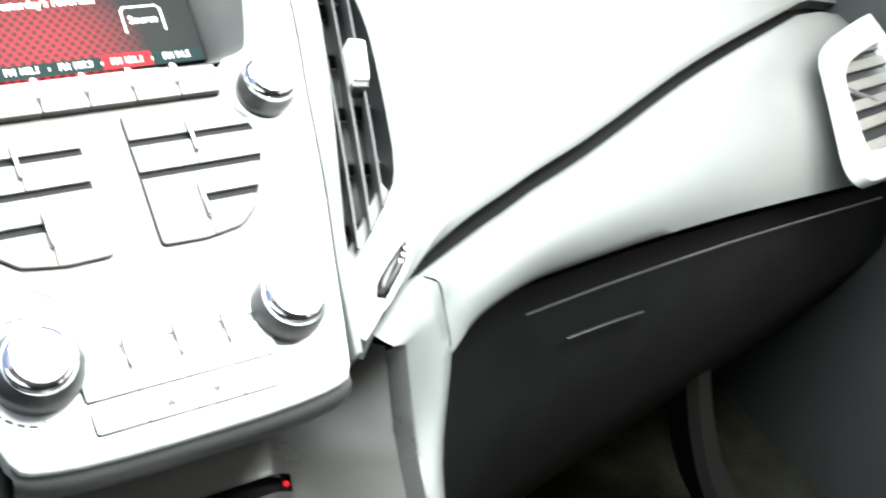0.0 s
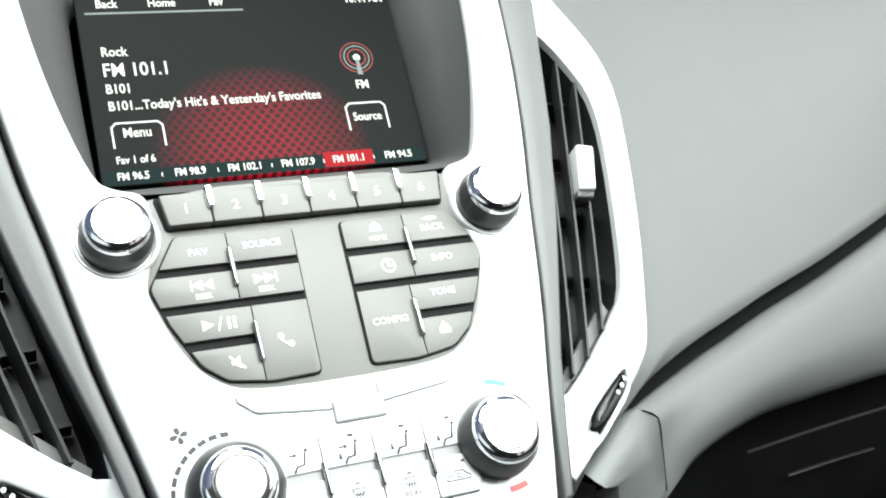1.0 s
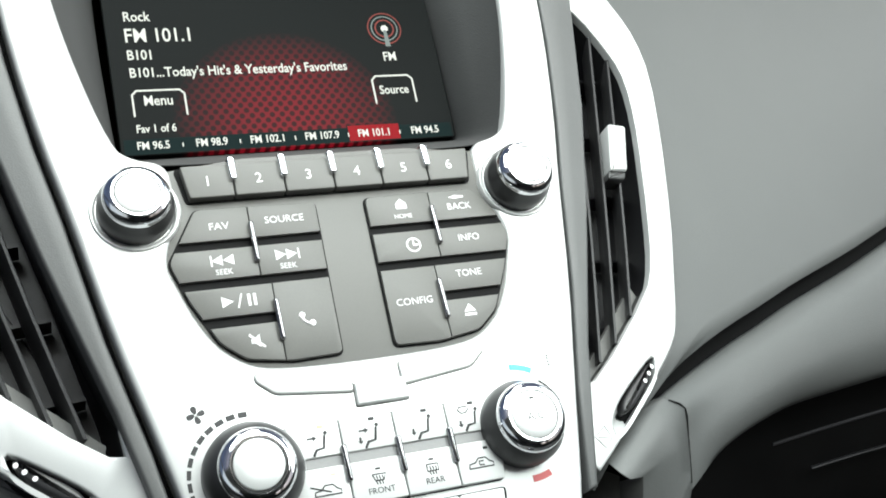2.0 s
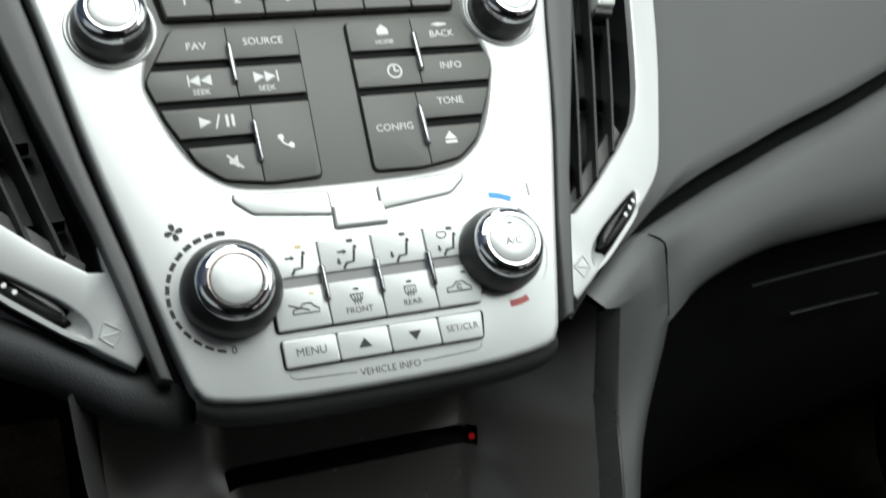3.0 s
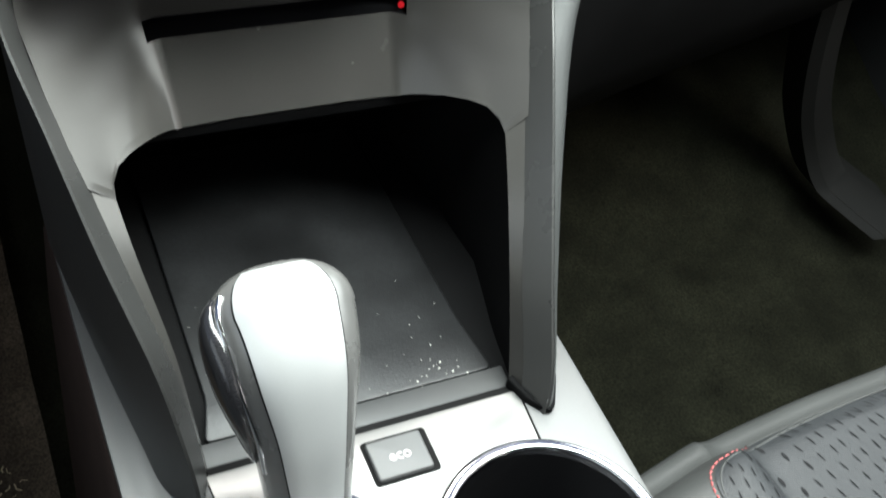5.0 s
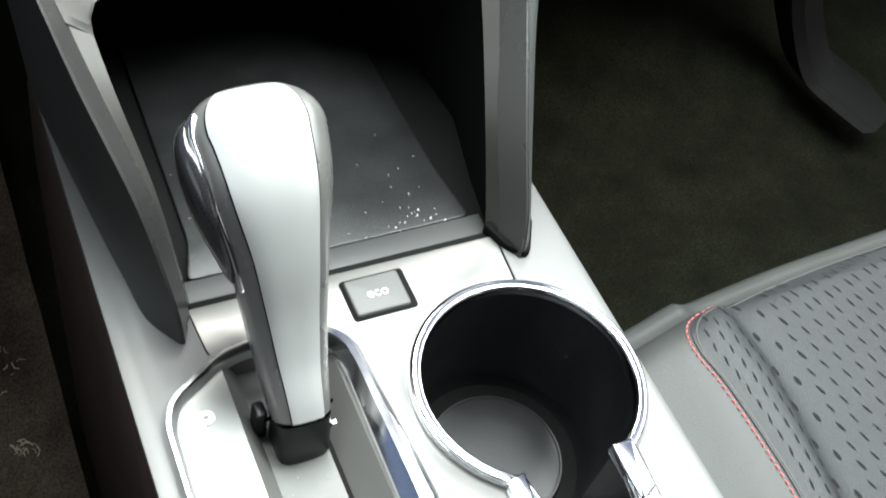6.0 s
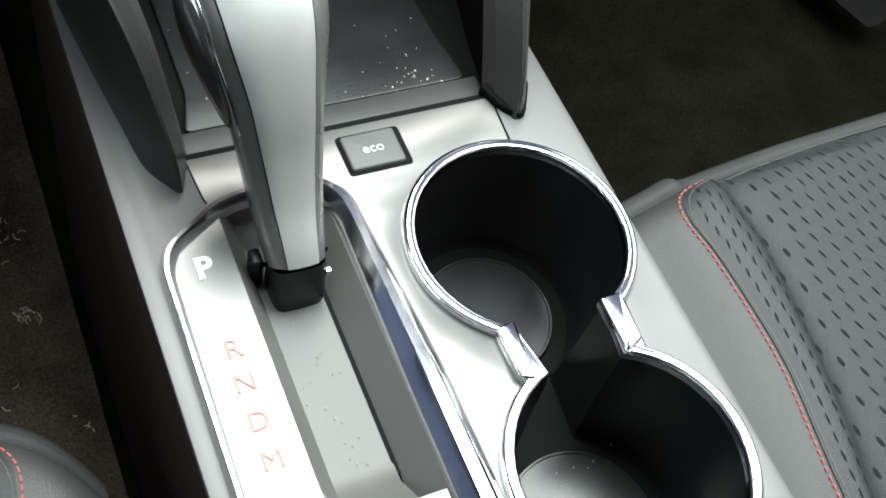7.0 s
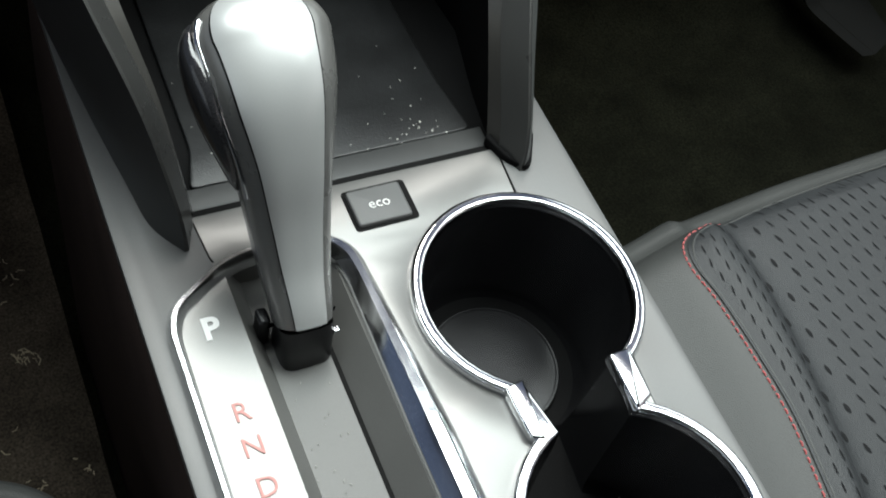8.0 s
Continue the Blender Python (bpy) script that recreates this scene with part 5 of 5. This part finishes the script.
HALF = [(0.0110, 0.0099), (0.0107, 0.0099), (0.0108, 0.0104), (0.0131, 0.0123), (0.0152, 0.0144), (0.0179, 0.0167), (0.0224, 0.0188), (0.0245, 0.0188)]


def lever_rings(i0, i1, grow=0.0, span=(0.0, 360.0, 0.0, 360.0), n=36, cap=False, square=0.78):
    """Rings round the lever; span: the angles kept, at the foot and at the head."""
    ax, hw = spline(AXIS, 6)[i0 * 6:i1 * 6 + 1], spline([(a, b, 0) for a, b in HALF], 6)[i0 * 6:i1 * 6 + 1]
    if cap:
        d, tip, wide = (ax[-1] - ax[-4]).normalized(), ax[-1].copy(), hw[-1].copy()
        for k in range(1, 10):
            t = k / 9 * math.pi / 2 * 0.985
            ax.append(tip + d * 0.0172 * math.sin(t))
            hw.append(wide * math.cos(t) ** 0.8)
    rings = []
    for i, p in enumerate(ax):
        d = (ax[min(i + 1, len(ax) - 1)] - ax[max(i - 1, 0)]).normalized()
        side = (Vector((1, 0, 0)) - d * d.x).normalized()
        back = side.cross(d)
        if back.y > 0:
            back = -back
        u = i / max(len(ax) - 1, 1)
        a0, a1 = span[0] + (span[2] - span[0]) * u, span[1] + (span[3] - span[1]) * u
        ring = []
        for k in range(n + 1):
            a = radians(a0 + (a1 - a0) * k / n)
            c, q = math.cos(a), math.sin(a)
            sq = lambda v: math.copysign(abs(v) ** square, v)
            ring.append(p + side * sq(c) * (hw[i].x + grow) + back * sq(q) * (hw[i].y + grow))
        rings.append(ring)
    return rings


part("lever_boot", skin(lever_rings(0, 2, -0.0003, square=0.5)), BLACK, shifter, "black rubber collar", smooth=50)
part("grip", skin(lever_rings(2, 7, 0.0004, cap=True)), GRIP, shifter, "dark silver-grey grip body", smooth=50)
part("grip_face", thicken(skin(lever_rings(2, 7, 0.0011, (64, 114, 60, 138), 24, cap=True)[:-3]), 0.0009), SILVER, shifter, "satin silver grip face", smooth=50)
rim = [p for p in lever_rings(2, 7, 0.0006, (114, 117, 138, 141), 1, cap=True)[:-3]]
part("face_gap", skin(rim), GAP, shifter)
part("face_gap", skin(lever_rings(2, 7, 0.0006, (61, 64, 57, 60), 1, cap=True)[:-3]), GAP, shifter)
ring0 = lever_rings(2, 2, 0.0026)[0]
part("grip_collar", skin([[p + Vector((0, 0, dz)) for p in ring0] for dz in (-0.0024, -0.0008, 0.0008)] + [[p + Vector((0, 0, 0.0014)) for p in lever_rings(2, 2, 0.0006)[0]]]), CHROME, shifter, "thin chrome collar", smooth=50)
left = [r[0] for r in lever_rings(4, 7, 0.0008, (182, 190, 168, 180), 1, cap=True)][3:22]


def pod(line, radii, flat, up, n=16):
    rows = []
    for i, p in enumerate(line):
        d = (line[min(i + 1, len(line) - 1)] - line[max(i - 1, 0)]).normalized()
        side = d.cross(Vector(up)).normalized()
        top = side.cross(d)
        rows.append([p + side * radii[i] * math.cos(k / n * math.tau) + top * radii[i] * flat * math.sin(k / n * math.tau) for k in range(n)])
    return skin(rows, closed=True)


radii = [0.0088 * max(math.sin(math.pi * (i + 0.3) / (len(left) - 0.4)), 0.02) ** 0.6 for i in range(len(left))]
part("release_button", pod(left, radii, 0.62, (1, 0, 0)), BUTTON_BLACK, shifter, "glossy black thumb release button", smooth=60)
trim_line = [r[0] for r in lever_rings(4, 7, 0.0006, (158, 180, 152, 180), 1, cap=True)][3:22]
part("button_trim", tube(trim_line, 0.0011, 8), CHROME, shifter, "chrome edge of the thumb button", smooth=60)

# ---- seats ----
SEAT_FRONT = [(0.100, 0.052), (0.112, 0.064), (0.125, 0.072), (0.146, 0.0825), (0.180, 0.0905), (0.203, 0.0935), (0.244, 0.0985), (0.322, 0.1050), (0.45, 0.110), (0.62, 0.106)]
SEAT_SEAM = [(0.199, 0.0850), (0.183, 0.0815), (0.1735, 0.0733), (0.1700, 0.0605), (0.1722, 0.0396), (0.1727, 0.0065), (0.1711, -0.0267), (0.1640, -0.0668), (0.1608, -0.0849), (0.150, -0.16), (0.14, -0.30)]
SEAT_CREASE = [(0.205, 0.090), (0.2070, 0.0700), (0.2075, 0.0450), (0.2050, 0.0200), (0.1975, -0.0250), (0.1900, -0.0620), (0.180, -0.095), (0.168, -0.16), (0.16, -0.34)]


def seat(side, x_edge=0.100):
    """A cushion with a raised side bolster, piping, red stitching and pierced cloth."""
    st = thing("car_seat", "dark grey car seat with pierced cloth and red stitching", "car seat", None, "front seats")
    fl = spline([(x, y, 0) for x, y in SEAT_FRONT], 8)
    cl = spline([(x, y, 0) for x, y in SEAT_CREASE], 8)
    sl = spline([(x, y, 0) for x, y in SEAT_SEAM], 8)
    corner = lambda x: 0.030 * max(0.0, 1 - (x - x_edge) / 0.045) ** 2.2 if x_edge > 0.11 else 0.0
    front = lambda x: float(np.interp(x, [p.x for p in fl], [p.y for p in fl])) - corner(x)
    crease = lambda y: float(np.interp(-y, [-p.y for p in cl], [p.x for p in cl]))
    seam_x = lambda y: float(np.interp(-y, [-p.y for p in sl], [p.x for p in sl]))

    def top(x, y):
        c, e = crease(y), seam_x(y)
        z = -0.0640 - 0.004 * max(0.0, (x_edge + 0.025 - x) / 0.02) ** 2
        mid = (c + e) / 2
        z += 0.0060 * math.exp(-((min(x, c) - mid) / 0.016) ** 2) * math.exp(-max(x - c, 0.0) / 0.007)
        z -= 0.0062 * math.exp(-((x - c) / 0.0055) ** 2) if x < c else 0.0048 + 0.0014 * math.exp(-((x - c) / 0.012) ** 2)
        if x > c:
            z += 0.0010 * math.sin(min((x - c) / 0.12, 1) * math.pi) - 0.006 * min((x - c) / 0.25, 1)
        z -= 0.030 * math.exp(-max(front(x) - y, 0.0) / 0.007)
        return z

    nx, ny = 150, 80
    xs = [x_edge + 0.52 * (i / nx) ** 1.25 for i in range(nx + 1)]
    rows = [[Vector((x, front(x) - 0.46 * (j / ny) ** 1.7, 0)) for x in xs] for j in range(ny + 1)]
    for r in rows:
        for p in r:
            p.z = top(p.x, p.y) - (0.005 if p.x > seam_x(p.y) + 0.007 and p.y < front(p.x) - 0.009 else 0.0)
    skirt = [[Vector((p.x, p.y + dy, p.z + dz)) for p in rows[0]] for dy, dz in ((0.0060, -0.0004), (0.0110, -0.0024), (0.0145, -0.0065), (0.0140, -0.014))] + [[Vector((p.x, p.y + 0.002, p.z - 0.05)) for p in rows[0]], [Vector((p.x, p.y - 0.03, p.z - 0.16)) for p in rows[0]]]
    bits = [part("cushion", skin(skirt[::-1] + rows), VINYL, st, "dark grey vinyl cushion edge", smooth=80)]
    side_rows = [[r[0] for r in rows], [r[0] + Vector((-0.0003, 0, -0.03)) for r in rows], [r[0] + Vector((0.002, 0, -0.18)) for r in rows]]
    bits.append(part("skirt", skin(side_rows), VINYL, st, "grey vinyl side skirt", smooth=80))

    def lift(x, y, h):
        return Vector((x, y, top(x, y) + h))

    seam = spline([(0.45, 0.1030, 0), (0.322, 0.0990, 0), (0.244, 0.0935, 0)] + [(x, y, 0) for x, y in SEAT_SEAM[:-1]], 10)
    bits.append(part("piping", tube([lift(p.x + 0.0030, p.y - 0.0022, 0.0003) for p in seam], 0.0009, 8), VINYL, st, "grey piping", smooth=60))
    bits.append(part("edge_piping", tube([lift(p.x, p.y + 0.0022, -0.0010) for p in seam[:26]], 0.0012, 8), VINYL, st, smooth=60))
    dash = bmesh.new()
    run, gone, due = seam[26:], 0.0, 0.0
    for a, b in zip(run, run[1:]):
        step = (b - a).length
        while due < gone + step:
            p, d = a.lerp(b, (due - gone) / step), (b - a).normalized() * 0.0026
            q, m = p + d, p + d / 2
            tube([lift(p.x - 0.0004, p.y + 0.0003, 0.0001), lift(m.x - 0.0004, m.y + 0.0003, 0.0007), lift(q.x - 0.0004, q.y + 0.0003, 0.0001)], 0.00048, 5, dash)
            due += 0.0041
        gone += step
    bits.append(tagged(part("stitching", dash, RED, st, "red stitching"), kind="stuff"))
    ins = []
    for j in range(61):
        y0 = 0.0850 - 0.36 * (j / 60) ** 1.4
        row = []
        for i in range(221):
            x = seam_x(y0) + 0.0014 + 0.36 * (i / 220) ** 1.25
            y = min(y0, front(x) - 0.0062) if j else front(x) - 0.0060
            row.append(lift(x, y, 0.0011))
        ins.append(row)
    bits.append(part("insert", skin(ins), CLOTH, st, "pierced dark cloth insert", smooth=80))
    rnd = random.Random(5)
    slits, light, holes = bmesh.new(), bmesh.new(), bmesh.new()

    def slit(bm, x, y, ln, r, lean):
        if y > front(x) - 0.009 or x < seam_x(y) + 0.006 or y < -0.26:
            return
        a = lean + rnd.uniform(-0.06, 0.06)
        f, g = Vector((math.sin(a), math.cos(a))) * ln / 2, Vector((math.cos(a), -math.sin(a))) * r
        w = rnd.uniform(0.8, 1.1)
        bm.faces.new([bm.verts.new(lift(x + f.x * p + g.x * q * w, y + f.y * p + g.y * q * w, 0.00145)) for p, q in ((-1, 0), (-0.7, 0.6), (-0.2, 1), (0.3, 0.95), (0.75, 0.5), (1, 0), (0.7, -0.6), (0.2, -1), (-0.3, -0.95), (-0.75, -0.5))])

    for j in range(-6, 18):
        for k in range(0, 22):
            x, y = 0.2105 - 0.0030 * max(j, -2) + 0.0085 * k, 0.0617 - 0.0207 * j - 0.0085 * k
            if x > 0.42:
                continue
            if k < 2:
                slit(holes, x, y, 0.0062, 0.0014 - 0.0003 * k, -0.15)
            else:
                slit(slits, x, y, 0.0068, 0.0008 if k == 2 else 0.00055, -0.3)
                slit(slits, x - 0.0015, y - 0.01035, 0.0064, 0.0005, -0.3)
    for j in range(-3, 44):
        for k in range(5):
            y = 0.068 - 0.0088 * j - 0.0044 * (k % 2)
            x = seam_x(y) + 0.0085 + 0.0062 * k
            if x < crease(y) - 0.0045:
                slit(slits, x, y, 0.0062, 0.00045, 0.15)
    bits.append(tagged(part("perforation", slits, HOLE, st, "rows of dark slits"), kind="stuff"))
    bits.append(tagged(part("perforation", holes, HOLE, st, "row of dark oval holes"), kind="stuff"))
    light.free()
    if side < 0:
        for b in bits:
            flip_x(b)
    return st


seat(1)
drv = seat(-1, 0.140)
drv.location = (0.014, -0.028, 0.0)

# ---- footwells and cabin shell ----
def slab_thing(name, label, category, bm, mat, smooth=None):
    ob = part(name, bm, mat, None, label, smooth)
    return tagged(ob, label, category, "", "structure")


grid = [[Vector((x, y, -0.33 + 0.012 * noise.noise((x * 9, y * 9, 0)) + (0.30 * max(y - 0.42, 0)))) for x in np.linspace(-0.82, 0.82, 60)] for y in np.linspace(-1.7, 0.9, 80)]
slab_thing("floor", "dark worn carpet floor of the car", "floor", skin(grid), CARPET, 80)
slab_thing("firewall", "dark carpeted bulkhead under the dashboard", "bulkhead", box(-0.86, 0.86, 0.80, 0.86, -0.35, 0.36), CARPET)
# out of view; raised over the rear window opening to block skylight
slab_thing("wall_rear", "unseen rear wall, closed to keep skylight out of the cabin", "wall", box(-0.86, 0.86, -1.76, -1.70, -0.35, 0.74), DOOR)
for s, n in ((-1, "left"), (1, "right")):
    x0, x1 = sorted((s * 0.80, s * 0.86))
    slab_thing("door_panel", "dark grey lower door panel", "door", box(x0, x1, -1.70, 0.90, -0.36, 0.26), DOOR)
    slab_thing("pillar", "grey door pillar", "pillar", box(x0, x1, -0.95, -0.83, 0.26, 0.74), DOOR)
    slab_thing("pillar", "grey rear pillar", "pillar", box(x0, x1, -1.70, -1.50, 0.26, 0.74), DOOR)
    rails = skin([[Vector((s * 0.79, 0.95, 0.36)), Vector((s * 0.75, 0.95, 0.36))], [Vector((s * 0.76, -0.02, 0.74)), Vector((s * 0.70, -0.02, 0.74))]])
    slab_thing("windshield_pillar", "grey windscreen pillar", "pillar", thicken(rails, 0.04), DOOR)
slab_thing("ceiling", "pale grey headliner of the car roof", "ceiling", box(-0.86, 0.86, -1.76, -0.02, 0.74, 0.79), HEADLINER)
slab_thing("dash_top", "grey dashboard top behind the display", "dashboard", box(-0.135, 0.135, 0.474, 0.95, 0.372, 0.386, 0.004, corner=0.01), DASH, 40)

mat_grid = [[Vector((x, y, -0.318 + 0.012 * noise.noise((x * 9, y * 9, 0)) + 0.004 * noise.noise((x * 30, y * 30, 3)) + 0.30 * max(y - 0.42, 0))) for x in np.linspace(-0.56, -0.108, 50)] for y in np.linspace(-0.30, 0.70, 80)]
floor_mat = part("floor_mat", thicken(skin(mat_grid), 0.005), FLOOR_MAT, smooth=80)
tagged(floor_mat, "worn brown carpet mat on the car floor", "floor mat")

# kick panel at the far side of the passenger footwell
kick = thing("kick_panel", "dark grey curved lower trim in the footwell", "trim")
kl = spline([(0.495, 0.42, 0.05), (0.5285, 0.42, -0.10), (0.560, 0.417, -0.195), (0.586, 0.408, -0.250), (0.600, 0.387, -0.281), (0.612, 0.360, -0.288), (0.628, 0.322, -0.292)], 6)
part("trim_edge", skin([[p + Vector((0, 0.03, 0)) for p in kl], kl, [p + Vector((0.010, -0.004, 0.004)) for p in kl]]), KICK, kick, smooth=60)
part("trim_face", skin([[p + Vector((0.0105, -0.0035, 0.004)) for p in kl], [p + Vector((0.030, 0.004, 0.016)) for p in kl], [p + Vector((0.034, 0.05, 0.016)) for p in kl]]), KICK, kick, smooth=60)

# ---- dust and lint ----
def scatter(name, label, pts, mat, rnd, length, r):
    bm = bmesh.new()
    for p in pts:
        a, b = rnd.uniform(0, math.tau), rnd.uniform(0.3, 1.0) * length
        d = Vector((math.cos(a), math.sin(a), 0)) * b
        q = Vector(p)
        tube([q - d, q + d * 0.2 + Vector((d.y * 0.5, -d.x * 0.5, 0.0004)), q + d], r * rnd.uniform(0.5, 1.2), 4, bm)
    ob = part(name, bm, mat)
    return tagged(ob, label, "debris", "", "stuff")


rnd = random.Random(11)
pts = []
for k in range(42):
    cx, cy, wide = rnd.gauss(-0.165, 0.030), rnd.uniform(0.0, 0.40), rnd.choice((0.004, 0.009, 0.016))
    for _ in range(rnd.choice((1, 2, 3, 7))):
        x, y = rnd.gauss(cx, wide), rnd.gauss(cy, wide)
        if -0.5 < x < -0.115:
            pts.append((x, y, -0.3118 + 0.012 * noise.noise((x * 9, y * 9, 0)) + 0.004 * noise.noise((x * 30, y * 30, 3))))
scatter("floor_lint", "dry grass and lint on the brown floor mat", pts, LINT, rnd, 0.0036, 0.0004)
pts = [(rnd.gauss(0.037, 0.012), 0.1285 + abs(rnd.gauss(0.004, 0.006)), -0.0027) for k in range(14)] + [(rnd.uniform(-0.055, 0.058), rnd.uniform(0.127, 0.2), -0.0027) for k in range(28)]
scatter("bin_dust", "pale dust and crumbs on the rubber bin mat", pts, DUST, rnd, 0.0006, 0.00016)
pts = [(rnd.uniform(-0.058, -0.037), rnd.uniform(-0.024, 0.04), -0.0140) for k in range(24)] + [(rnd.uniform(0.02, 0.08), rnd.uniform(-0.09, -0.03), -0.0630) for k in range(25)]
scatter("console_dust", "pale specks of dust in the shift channel and cup wells", pts, DUST, rnd, 0.0005, 0.00018)

crumbs = [(0.039, 0.1385), (0.041, 0.1365), (0.0365, 0.1375), (0.0425, 0.1395), (0.008, 0.1355), (0.034, 0.1345), (0.029, 0.1330), (0.046, 0.1335), (-0.046, 0.139), (-0.050, 0.146), (0.052, 0.131)]
bm = bmesh.new()
for i, (x, y) in enumerate(crumbs):
    r = rnd.uniform(0.00025, 0.0006)
    lathe([(r, -0.0029), (r * 0.8, -0.0029 + r * 0.8), (0, -0.0029 + r)], x, y, 6, bm)
tagged(part("crumb_cluster", bm, DUST), "pale crumbs on the rubber mat of the bin", "debris", "", "stuff")
part("interlock_tab", box(-0.0578, -0.0532, 0.0600, 0.0675, -0.0140, 0.0015, 0.0012, corner=0.0015), BLACK, console, "small black release tab beside the lever", smooth=45)
part("collar_lug", box(-0.0328, -0.0304, 0.0484, 0.0506, 0.0002, 0.0030, 0.0006), CHROME, shifter)
